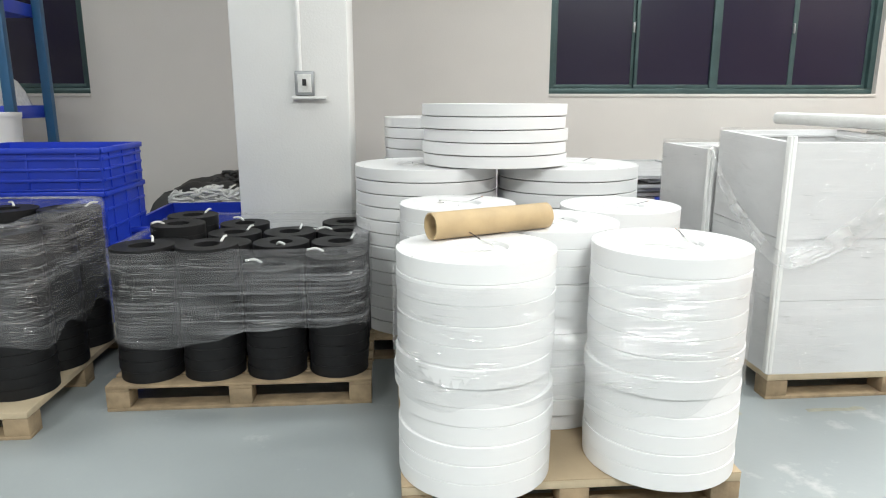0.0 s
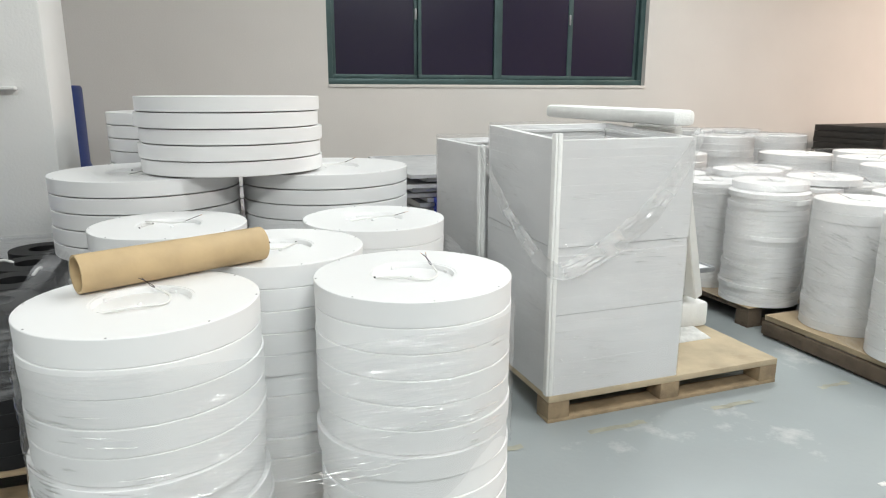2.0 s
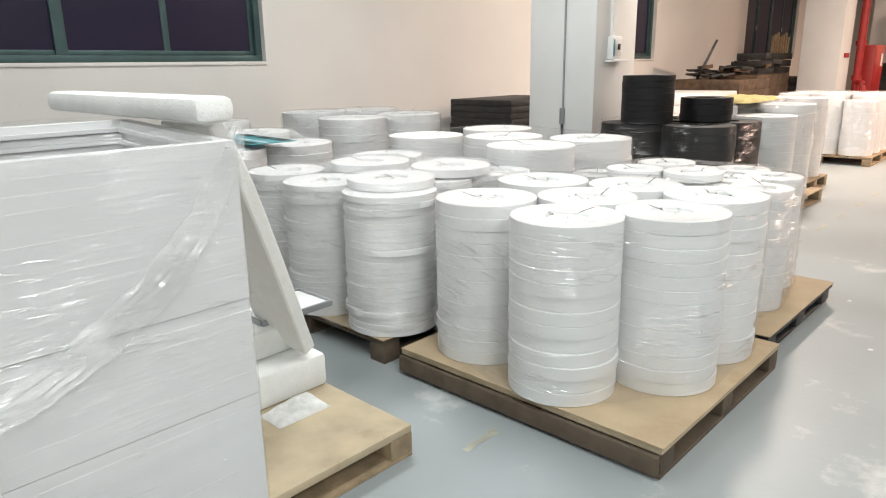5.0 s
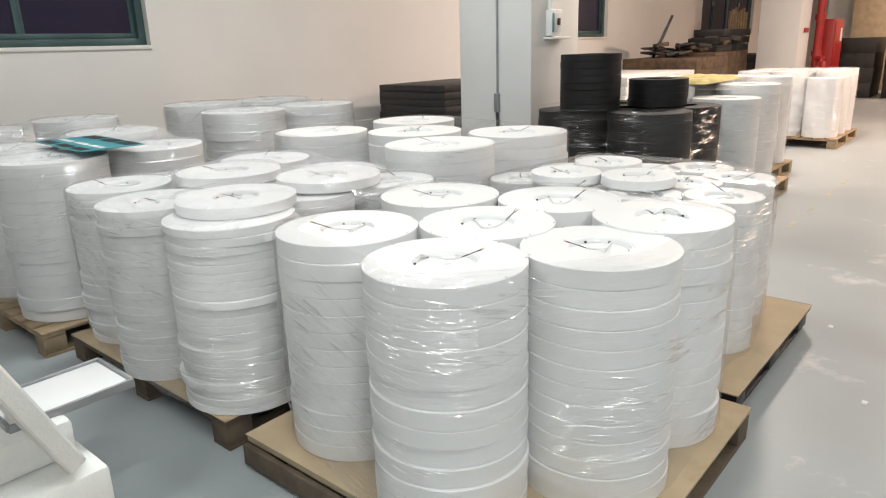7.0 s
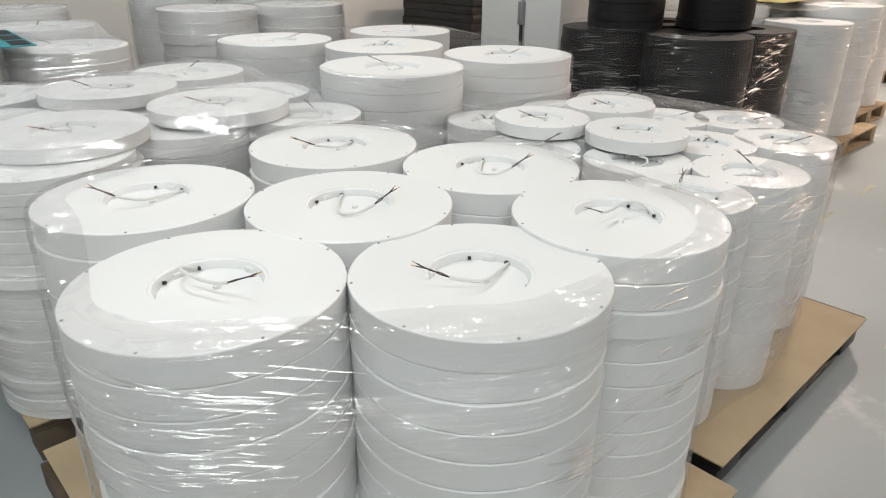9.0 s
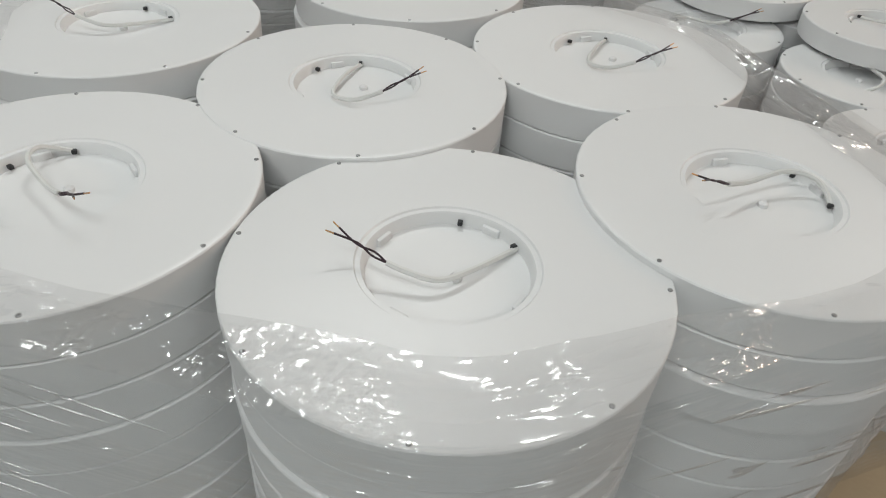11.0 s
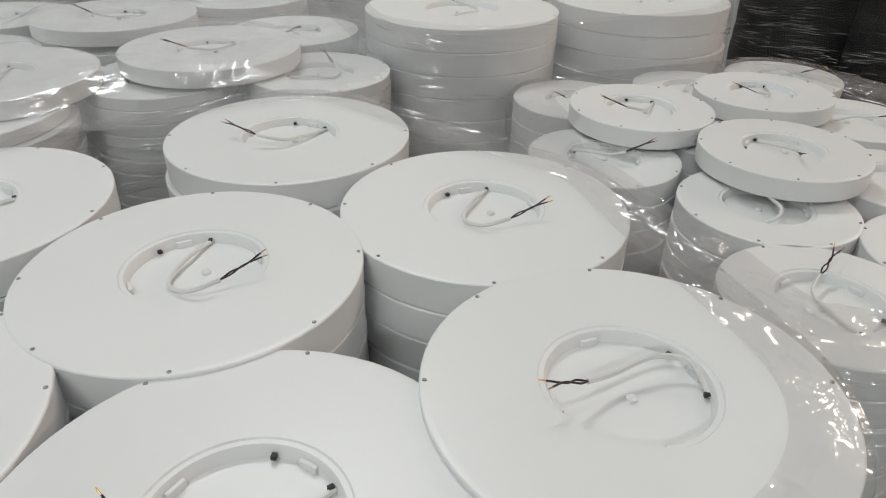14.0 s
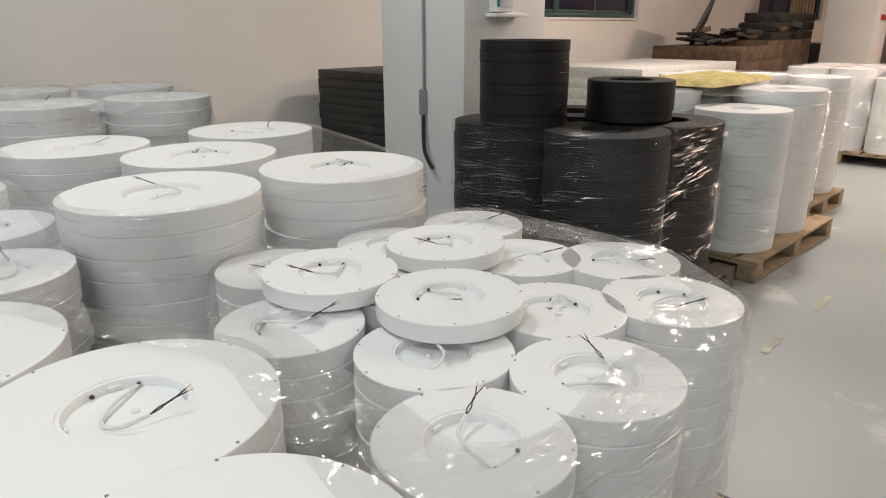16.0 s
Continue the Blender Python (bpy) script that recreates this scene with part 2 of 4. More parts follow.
bm = boxed(X0 - 0.3, X1 + 0.3, Y0 - 0.3, WALL_Y + 0.3, -0.2, 0)
tagged(link("floor", bm, M_FLOOR, smooth=False), "grey epoxy factory floor with pale worn patches", "floor", kind="structure")
bm = boxed(X0 - 0.3, X1 + 0.3, Y0 - 0.3, WALL_Y + 0.3, H, H + 0.2)
tagged(link("ceiling", bm, M_CEIL, smooth=False), "plain white concrete ceiling of the hall", "ceiling", kind="structure")
bm = bmesh.new()
box(bm, X0, X1, WALL_Y, WALL_Y + 0.24, 0, SILL)
box(bm, X0, X1, WALL_Y, WALL_Y + 0.24, HEAD, H)
edges = [X0] + [e for o in OPENINGS for e in o] + [X1]
for a, b in zip(edges[::2], edges[1::2]):
    box(bm, a, b, WALL_Y, WALL_Y + 0.24, SILL, HEAD)
tagged(link("wall_north", bm, M_WALL, smooth=False), "cream painted plaster wall with large dark windows", "wall", kind="structure")
for nm, bx in (("wall_south", (X0, X1, Y0 - 0.24, Y0)), ("wall_west", (X0 - 0.24, X0, Y0, WALL_Y)), ("wall_east", (X1, X1 + 0.24, Y0, WALL_Y))):
    tagged(link(nm, boxed(*bx, 0, H), M_WALL, smooth=False), "cream painted plaster wall", "wall", kind="structure")


def window(i, a, b):
    top = tagged(new("window_%d" % i), "dark aluminium sliding window against a night sky", "window", kind="structure")
    top.location = (a, WALL_Y + 0.06, SILL)
    w, h = b - a, HEAD - SILL
    bm = bmesh.new()
    for x0, x1, z0, z1 in ((0, w, 0, 0.06), (0, w, h - 0.06, h), (0, 0.06, 0.06, h - 0.06), (w - 0.06, w, 0.06, h - 0.06)):
        box(bm, x0, x1, 0, 0.08, z0, z1, 0.004)
    link("window_frame", bm, M_FRAME, top)
    link("mullion", boxed(w / 2 - 0.045, w / 2 + 0.045, 0.002, 0.085, 0.06, h - 0.06, 0.004), M_FRAME, top)
    for k in range(4):
        xa, xb = 0.06 + k * (w - 0.12) / 4, 0.06 + (k + 1) * (w - 0.12) / 4
        y = 0.02 if k in (1, 2) else 0.045
        bm = bmesh.new()
        for x0, x1, z0, z1 in ((xa, xb, 0.062, 0.1), (xa, xb, h - 0.1, h - 0.062), (xa, xa + 0.035, 0.1, h - 0.1), (xb - 0.035, xb, 0.1, h - 0.1)):
            box(bm, x0, x1, y, y + 0.022, z0, z1, 0.003)
        s = link("sash", bm, M_FRAME, top)
        link("pane", boxed(xa + 0.03, xb - 0.03, y + 0.008, y + 0.014, 0.095, h - 0.095), M_GLASS, s, smooth=False)
        if k in (0, 2):
            link("latch", boxed(xb - 0.03, xb - 0.01, y - 0.018, y, 0.62, 0.72, 0.004), M_GREY, s, "small grey latch")
    link("window_sill", boxed(0, w, -0.075, 0, -0.025, 0.005, 0.004), M_WALL, top)


for i, (a, b) in enumerate(OPENINGS):
    window(i + 1, a, b)


def pillar(x, y, w, d):
    tagged(link("pillar", boxed(x, x + w, y, y + d, 0, H, 0.012), M_PILLAR), "square white painted concrete pillar", "pillar", "pillars of the hall", kind="structure")


for px, py in ((-0.97, 4.41), (6.84, 4.41), (16.10, 4.72), (22.4, 4.9)):
    pillar(px, py, 0.72, 0.7)


def switch_box(x, y, z, conduit_to=4.1, blue=False):
    size = 1.3 if blue else 1.0
    top = tagged(new("switch_box"), "white switch box with a conduit on the pillar", "switch box", "switch boxes on pillars")
    top.matrix_basis = Matrix.Translation((x, y, z)) @ Matrix.Diagonal((size, size, size, 1))
    link("housing", boxed(-0.06, 0.06, -0.05, 0, -0.08, 0.07, 0.008), M_GREY if not blue else M_PILLAR, top)
    link("cover", boxed(-0.042, 0.042, -0.056, -0.05, -0.06, 0.05, 0.002), M_PAPER, top, "white cover plate")
    if blue:
        link("blue_panel", boxed(-0.0595, -0.044, -0.0545, -0.0505, -0.06, 0.05, 0.001), M_TEAL, top, "pale blue panel beside the cover")
    link("switch", boxed(-0.012, 0.012, -0.066, -0.056, -0.02, 0.02, 0.003), M_PLASTIC_BLACK, top, "black toggle switch")
    link("shelf_plate", boxed(-0.08, 0.13, -0.07, 0, -0.1, -0.085, 0.003), M_PILLAR, top)
    bm = bmesh.new()
    tube(bm, [(-0.03, -0.018, 0.07), (-0.03, -0.018, (conduit_to - z) / size)], 0.014)
    link("conduit", bm, M_PILLAR, top, "white plastic conduit pipe")


switch_box(-0.52, 4.41, 1.45)
switch_box(7.11, 4.41, 1.48, blue=True)
bm = bmesh.new()
tube(bm, [(6.828, 4.72, 0.95), (6.828, 4.72, 4.19)], 0.009)
c = tagged(link("cable_conduit", bm, M_GREY), "thin grey conduit running down the pillar", "conduit")
link("end_fitting", boxed(6.8, 6.838, 4.7, 4.74, 0.8, 0.95, 0.008), M_GREY, c)
bm = bmesh.new()
tube(bm, bez([(6.82, 4.72, 0.8), (6.79, 4.68, 0.6), (6.78, 4.6, 0.5)]), 0.012)
link("cable", bm, M_PLASTIC_BLACK, c, "black cable out of the conduit")


# ---- ceiling lamps ----
def hall_lamp(x, y, power, color, sx=1.2, sy=0.3):
    top = tagged(new("ceiling_lamp"), "unseen long white ceiling lamp hung over the hall", "lamp", "hall lamps")
    top.location = (x, y, H - 0.35)
    link("housing", boxed(-sx / 2 - 0.03, sx / 2 + 0.03, -sy / 2 - 0.03, sy / 2 + 0.03, 0.02, 0.08, 0.01), M_GREY, top)
    link("diffuser", boxed(-sx / 2, sx / 2, -sy / 2, sy / 2, 0, 0.018, 0.004), M_LAMP, top)
    for k in (-1, 1):
        bm = bmesh.new()
        tube(bm, [(k * sx * 0.4, 0, 0.08), (k * sx * 0.4, 0, 0.36)], 0.006)
        link("hanger", bm, M_GREY, top)
    l = bpy.data.lights.new("lamp_light", "AREA")
    l.shape, l.size, l.size_y, l.energy, l.color = "RECTANGLE", sx, sy, power, color
    o = new("lamp_light", l)
    o.location = (x, y, H - 0.37)


for x, y, p, c in LAMPS:
    hall_lamp(x, y, p, c)


# ---- round ceiling lights ----
def drum(name, r, h, hole, material, seg=44):
    """A shallow drum with a round recess in its top."""
    bm = bmesh.new()
    e = 0.002
    d = min(0.015, h * 0.5)
    spin(bm, [(0, 0), (r - e - 0.0012, 0), (r - 0.0012, e), (r - 0.0005, h * 0.7), (r, h - e), (r - e * 0.6, h - e * 0.25), (r - e * 1.6, h), (r - 0.008, h), (hole + 0.016, h), (hole + 0.0085, h), (hole + 0.007, h - 0.0018), (hole + 0.002, h - 0.0018), (hole, h - 0.005), (hole - 0.002, h - d), (hole - 0.01, h - d), (0, h - d)], seg)
    ob = link(name, bm, material)
    me = ob.data
    scene.collection.objects.unlink(ob)
    bpy.data.objects.remove(ob)
    return me


def ring(name, r, h, hole, material, seg=36):
    bm = bmesh.new()
    e = 0.0015
    spin(bm, [(hole, 0), (r - e, 0), (r, e), (r, h - e), (r - e, h), (hole, h)], seg, closed=True)
    ob = link(name, bm, material)
    me = ob.data
    scene.collection.objects.unlink(ob)
    bpy.data.objects.remove(ob)
    return me


MESHES = {}


def cached(key, make):
    if key not in MESHES:
        MESHES[key] = make()
    return MESHES[key]


def part_mesh(bm, name, material):
    ob = link(name, bm, material)
    me = ob.data
    bpy.data.objects.remove(ob)
    return me


def child(name, me, parent, m=None):
    ob = new(name, me)
    ob.parent = parent
    if m is not None:
        ob.matrix_basis = m
    return ob


def screw_mesh():
    bm = bmesh.new()
    spin(bm, [(0.0025, 0), (0.0025, 0.0008), (0.0016, 0.0013), (0, 0.001)], 8)
    return part_mesh(bm, "screw", M_SCREW)


def cable_meshes(hole, h, style):
    d = min(0.015, h * 0.5)
    a = random.Random(style * 7 + 3)
    s = hole / 0.075
    start = Vector((0.97 * hole, 0.1 * hole, h - 0.012))
    if style == 0:
        pts = [start, (0.23 * hole, -0.16 * hole, h - 0.006), (-0.23 * hole, -0.24 * hole, h - 0.002), (-0.53 * hole, -0.06 * hole, h + 0.003), (-0.72 * hole, 0.12 * hole, h + 0.007)]
    elif style == 1:
        pts = [start, (0.3 * hole, 0.25 * hole, h - 0.006), (-0.35 * hole, 0.3 * hole, h - 0.01), (-0.6 * hole, -0.1 * hole, h - 0.006), (-0.45 * hole, -0.55 * hole, h + 0.004)]
    else:
        pts = [start, (0.75 * hole, 0.45 * hole, h + 0.004), (0.3 * hole, 0.4 * hole, h + 0.01), (-0.2 * hole, 0.0, h + 0.006), (-0.5 * hole, -0.3 * hole, h + 0.012)]
    line = bez(pts, 24)
    bm = bmesh.new()
    tube(bm, line, 0.003, 6)
    cable = part_mesh(bm, "cable", M_CABLE)
    end, way = line[-1], (line[-1] - line[-4]).normalized()
    sidew = Vector((-way.y, way.x, 0))
    wires = []
    for k in (-1, 1):
        bm = bmesh.new()
        q = bez([end, end + way * 0.014 + sidew * 0.003 * k + Vector((0, 0, 0.003)), end + way * 0.03 - sidew * 0.001 * k + Vector((0, 0, 0.006)), end + way * 0.052 + sidew * 0.005 * k + Vector((0, 0, 0.01))], 12)
        tube(bm, q, 0.0011, 6)
        bm2 = bmesh.new()
        tube(bm2, [q[-1], q[-1] + (q[-1] - q[-2]).normalized() * 0.008], 0.0008, 5)
        wires.append((part_mesh(bm, "wire", M_WIRE), part_mesh(bm2, "bare_end", M_COPPER)))
    return cable, wires


def clip_mesh(hole, h):
    bm = bmesh.new()
    box(bm, hole - 0.008, hole - 0.002, -0.0026, 0.0026, h - 0.0125, h - 0.0075, 0.0008)
    return part_mesh(bm, "cable_clip", M_PLASTIC_BLACK)


def tab_mesh(hole, h):
    bm = bmesh.new()
    box(bm, hole - 0.006, hole - 0.001, -0.01, 0.01, h - 0.018, h - 0.007, 0.0015)
    return part_mesh(bm, "tab", M_RECESS)


def boss_mesh():
    bm = bmesh.new()
    spin(bm, [(0.006, 0), (0.006, 0.004), (0.003, 0.006), (0, 0.005)], 8)
    return part_mesh(bm, "boss", M_RECESS)


RND = random.Random(11)


def light(x, y, z, r, h, hole, turn, dressed, style=0, tilt=(0, 0), tag="white round ceiling light with a recessed back plate", grp="round ceiling lights in stacks"):
    me = cached(("drum", r, h, hole), lambda: drum("ceiling_light", r, h, hole, M_WHITE, 56 if r > 0.2 else 40))
    ob = new("ceiling_light", me)
    ob.matrix_basis = pose(x, y, z, tilt[0], tilt[1], turn)
    tagged(ob, tag, "ceiling light", grp)
    if dressed:
        cable, wires = cached(("cable", hole, h, style), lambda: cable_meshes(hole, h, style))
        child("cable", cable, ob)
        for w, b in wires:
            wo = child("wire", w, ob)
            wo["label"] = "dark stripped wire end"
            child("bare_end", b, wo)
        sm = cached("screw", screw_mesh)
        for k in range(8):
            a = 2 * math.pi * (k + 0.3) / 8
            child("screw", sm, ob, pose((r - 0.006) * math.cos(a), (r - 0.006) * math.sin(a), h))
        for ang in (7, 57):
            child("cable_clip", cached(("clip", hole, h), lambda: clip_mesh(hole, h)), ob, pose(0, 0, 0, 0, 0, ang))
        for ang in (32, 122, 212, 302):
            child("tab", cached(("tab", hole, h), lambda: tab_mesh(hole, h)), ob, pose(0, 0, 0, 0, 0, ang))
        d = min(0.015, h * 0.5)
        child("boss", cached("boss", boss_mesh), ob, pose(0.004, -0.01, h - d))
    return ob


LOOSE = {}


def add_loose(kind, me, m):
    """Keeps a far copy of a mesh for one joined object."""
    v = np.empty(len(me.vertices) * 3, np.float32)
    me.vertices.foreach_get("co", v)
    v = v.reshape(-1, 3) @ np.array(m.to_3x3()).T + np.array(m.translation)
    LOOSE.setdefault(kind, []).append((v, [tuple(p.vertices) for p in me.polygons]))


def join_loose(kind, name, material, label, category):
    verts, faces, n = [], [], 0
    for v, f in LOOSE.get(kind, []):
        verts += v.tolist()
        faces += [tuple(i + n for i in q) for q in f]
        n += len(v)
    me = bpy.data.meshes.new(name)
    me.from_pydata(verts, [], faces)
    me.materials.append(material)
    me.shade_smooth()
    me.set_sharp_from_angle(angle=radians(35))
    tagged(new(name, me), label, category, kind="stuff")


def stack(x, y, r, z0, z1, h, hole, turn=None, style=None, lean=0.006, dressed=True, tag=None, grp="round ceiling lights in stacks", near=True, gap=0.0005):
    """A column of lights from z0 up to z1, a few of them askew."""
    n = max(1, round((z1 - z0) / h))
    hh = round((z1 - z0) / n, 4)
    for k in range(n):
        last = k == n - 1
        b = lean * (0.8 if RND.random() < 0.3 else 0.12)
        dx, dy = (0, 0) if last else (RND.uniform(-b, b), RND.uniform(-b, b))
        t = turn if last and turn is not None else RND.uniform(0, 360)
        if not near and not last:
            me = cached(("drum", r, hh, hole), lambda: drum("ceiling_light", r, hh - 0.0005, hole, M_WHITE, 40))
            add_loose("lights", me, pose(x + dx, y + dy, z0 + k * hh))
            continue
        light(x + dx, y + dy, z0 + k * hh, r, hh - gap, hole, t, last and dressed, RND.randrange(3) if style is None else style,
              tag=tag or ("white round ceiling light stacked on a pallet" if not last else "white round ceiling light on top of its stack, loose cable"), grp=grp)


def hull(circles, grow=0.006, step=0.035):
    pts = []
    for x, y, r in circles:
        for k in range(48):
            a = 2 * math.pi * k / 48
            pts.append((x + (r + grow) * math.cos(a), y + (r + grow) * math.sin(a)))
    pts = sorted(set(pts))

    def half(seq):
        o = []
        for p in seq:
            while len(o) > 1 and (o[-1][0] - o[-2][0]) * (p[1] - o[-2][1]) - (o[-1][1] - o[-2][1]) * (p[0] - o[-2][0]) <= 0:
                o.pop()
            o.append(p)
        return o[:-1]

    h = half(pts) + half(pts[::-1])
    out = []
    for i in range(len(h)):
        a, b = Vector(h[i]), Vector(h[(i + 1) % len(h)])
        n = max(1, int((b - a).length / step))
        out += [a.lerp(b, k / n) for k in range(n)]
    return out


def ridge(bm, line, start, reach, z, w, tilt, off):
    """One rounded crease standing a little proud of the film, thinning out at both ends."""
    n = len(line)
    prev = None
    for k in range(6):
        f = (start + reach * k / 5) % n
        a, b = line[int(f)], line[(int(f) + 1) % n]
        q = a.lerp(b, f - int(f))
        out = Vector((b.y - a.y, a.x - b.x)).normalized()
        zz = z + tilt * 0.035 * reach * k / 5
        t = w * (0.15, 0.8, 1.0, 1.0, 0.7, 0.15)[k]
        ring = []
        for u in (-1, -0.6, 0, 0.6, 1):
            h = q + out * (off + t * 0.9 * (1 - u * u))
            ring.append(bm.verts.new((h.x, h.y, zz + u * t)))
        if prev:
            for c in range(4):
                bm.faces.new((prev[c], ring[c], ring[c + 1], prev[c + 1]))
        prev = ring


def wrap(circles, z0, z1, material, label, fold=0.05, ragged=0.015, crinkle=0.004, rows=26, slant=0.0, top=None, ridges=420):
    """Stretch film wound round a group of stacks, folded in flat over the top rim."""
    line = hull(circles)
    n = len(line)
    cx = sum(p.x for p in line) / n
    inward = []
    for i in range(n):
        d = line[(i + 2) % n] - line[i - 2]
        inward.append(Vector((-d.y, d.x, 0)).normalized())
    for _ in range(8):
        inward = [(inward[i - 1] + inward[i] + inward[(i + 1) % n]).normalized() for i in range(n)]
    bm = bmesh.new()
    grid = []
    steps = 14 if fold > 0.02 else 3
    for j in range(rows + 1 + steps):
        f = min(1, j / rows)
        row = []
        for i, p in enumerate(line):
            q = Vector((p.x, p.y, 0))
            low = z0 + ragged * 2 * noise.noise(q * 5) + slant * (p.x - cx)
            hi = z1 + 0.3 * ragged * noise.noise(q * 7 + Vector((0, 0, 4)))
            z = low + (hi - low) * f
            w = crinkle * (0.5 + 0.5 * noise.noise(Vector((p.x * 6, p.y * 6, z * 20))))
            q = q - inward[i] * (w + 0.002)
            q.z = z
            if j > rows:
                k = (j - rows) / steps
                wide = fold * (1 + 0.55 * noise.noise(Vector((p.x, p.y, 2)) * 3.5))
                q = q + inward[i] * wide * k
                level = (top if top is not None else z1 + 0.012) + 0.003
                q.z = level + 0.008 * abs(noise.noise(Vector((p.x * 2, p.y * 2, wide * k * 38)))) + 0.004 * abs(noise.noise(q * 55))
            row.append(bm.verts.new(q))
        grid.append(row)
    for a, b in zip(grid, grid[1:]):
        for i in range(n):
            bm.faces.new((a[i], a[(i + 1) % n], b[(i + 1) % n], b[i]))
    film = tagged(link("stretch_film", bm, material), label, "plastic film", "stretch films round pallets")
    rr = random.Random(int(cx * 1000) + n)
    bm = bmesh.new()
    lean = rr.uniform(-0.14, 0.14)
    for _ in range(int(n * 0.035 * (z1 - z0) * ridges)):
        i, z = rr.randrange(n), rr.uniform(z0 + 0.05, z1 - 0.004)
        if noise.noise(Vector((line[i].x * 3.0, line[i].y * 3.0, z * 4.0))) + rr.uniform(-0.2, 0.2) < 0.1:
            continue
        for _ in range(rr.choice((1, 1, 2, 4))):
            reach, w, tilt = rr.choice((0.5, 0.8, 1.2, 2.0, 2.8)), rr.uniform(0.0009, 0.0025), lean + rr.uniform(-0.06, 0.06)
            z += rr.uniform(-0.02, 0.02)
            ridge(bm, line, i + rr.uniform(-1, 1), reach, z, w, tilt, crinkle + 0.002)
    if bm.verts:
        tagged(link("creases", bm, M_RIDGE, film, "drawn shining creases in the film"), kind="stuff")
    else:
        bm.free()
    return film


def drape(discs, floor_z, material, label, step=0.025, reach=0.012):
    """Loose film laid over the tops of stacks (x, y, r, top), sagging between them."""
    line = hull([d[:3] for d in discs], reach)
    x0, x1 = min(p.x for p in line), max(p.x for p in line)
    y0, y1 = min(p.y for p in line), max(p.y for p in line)
    nx, ny = int((x1 - x0) / step) + 1, int((y1 - y0) / step) + 1
    gx, gy = np.meshgrid(np.linspace(x0, x1, nx), np.linspace(y0, y1, ny))
    rest = np.full(gx.shape, floor_z)
    for x, y, r, t in discs:
        rest = np.where((gx - x) ** 2 + (gy - y) ** 2 < (r + 0.012) ** 2, np.maximum(rest, t + 0.005), rest)
    z = rest.copy()
    for _ in range(60):
        p = np.pad(z, 1, mode="edge")
        z = np.maximum(rest, (p[:-2, 1:-1] + p[2:, 1:-1] + p[1:-1, :-2] + p[1:-1, 2:]) / 4 - 0.0006)
    keep = np.ones(gx.shape, bool)
    for a, b in zip(line, line[1:] + line[:1]):
        keep &= (b.x - a.x) * (gy - a.y) - (b.y - a.y) * (gx - a.x) > -1e-4
    bm = bmesh.new()
    vs = {}
    for j in range(ny):
        for i in range(nx):
            if keep[j, i]:
                q = Vector((gx[j, i], gy[j, i], z[j, i]))
                q.z += 0.004 + 0.006 * abs(noise.noise(q * 9)) + 0.004 * abs(noise.noise(q * 31))
                vs[j, i] = bm.verts.new(q)
    for j, i in list(vs):
        c = [(j, i), (j, i + 1), (j + 1, i + 1), (j + 1, i)]
        if all(k in vs for k in c):
            bm.faces.new([vs[k] for k in c])
    return tagged(link("film_cover", bm, material), label, "plastic film", "film covers over stacks")


# ---- pallets ----
def pallet(x0, x1, y0, y1, h=0.12, wood=None, sheet=True, label="wooden pallet with a plywood top", skirt=False):
    wood = wood or M_WOOD
    top = tagged(new("pallet"), label, "pallet", "pallets on the floor")
    top.location = ((x0 + x1) / 2, (y0 + y1) / 2, 0)
    w, d = (x1 - x0) / 2, (y1 - y0) / 2
    bw = 0.1
    slab = part_mesh(boxed(-w, w, -bw / 2, bw / 2, 0, 0.016, 0.002), "board", wood)
    for y in (-d + bw / 2, 0, d - bw / 2):
        child("bottom_board", slab, top, pose(0, y, 0))
    blk = part_mesh(boxed(-0.05, 0.05, -0.05, 0.05, 0, h - 0.046, 0.003), "block", wood)
    for x in (-w + 0.05, 0, w - 0.05):
        for y in (-d + 0.05, 0, d - 0.05):
            child("block", blk, top, pose(x, y, 0.0165))
    if skirt:
        side = part_mesh(boxed(-0.011, 0.011, -d + 0.004, d - 0.004, 0, h - 0.0475, 0.004), "side_board", wood)
        for x in (-w - 0.012, w + 0.012):
            child("side_board", side, top, pose(x, 0, 0.017))
    if sheet:
        link("deck", boxed(-w, w, -d, d, h - 0.029, h, 0.003), M_PLY, top, "plywood deck sheet")
    else:
        st = part_mesh(boxed(-0.05, 0.05, -d, d, h - 0.029, h - 0.015, 0.002), "stringer", wood)
        for x in (-w + 0.05, 0, w - 0.05):
            child("stringer", st, top, pose(x, 0, 0))
        n = 9
        pl = part_mesh(boxed(-w, w, -d / n * 0.8, d / n * 0.8, h - 0.0145, h, 0.002), "plank", wood)
        for k in range(n):
            child("plank", pl, top, pose(0, -d + d / n * 0.8 + k * (2 * d - 2 * d / n * 0.8) / (n - 1), 0))
    return top


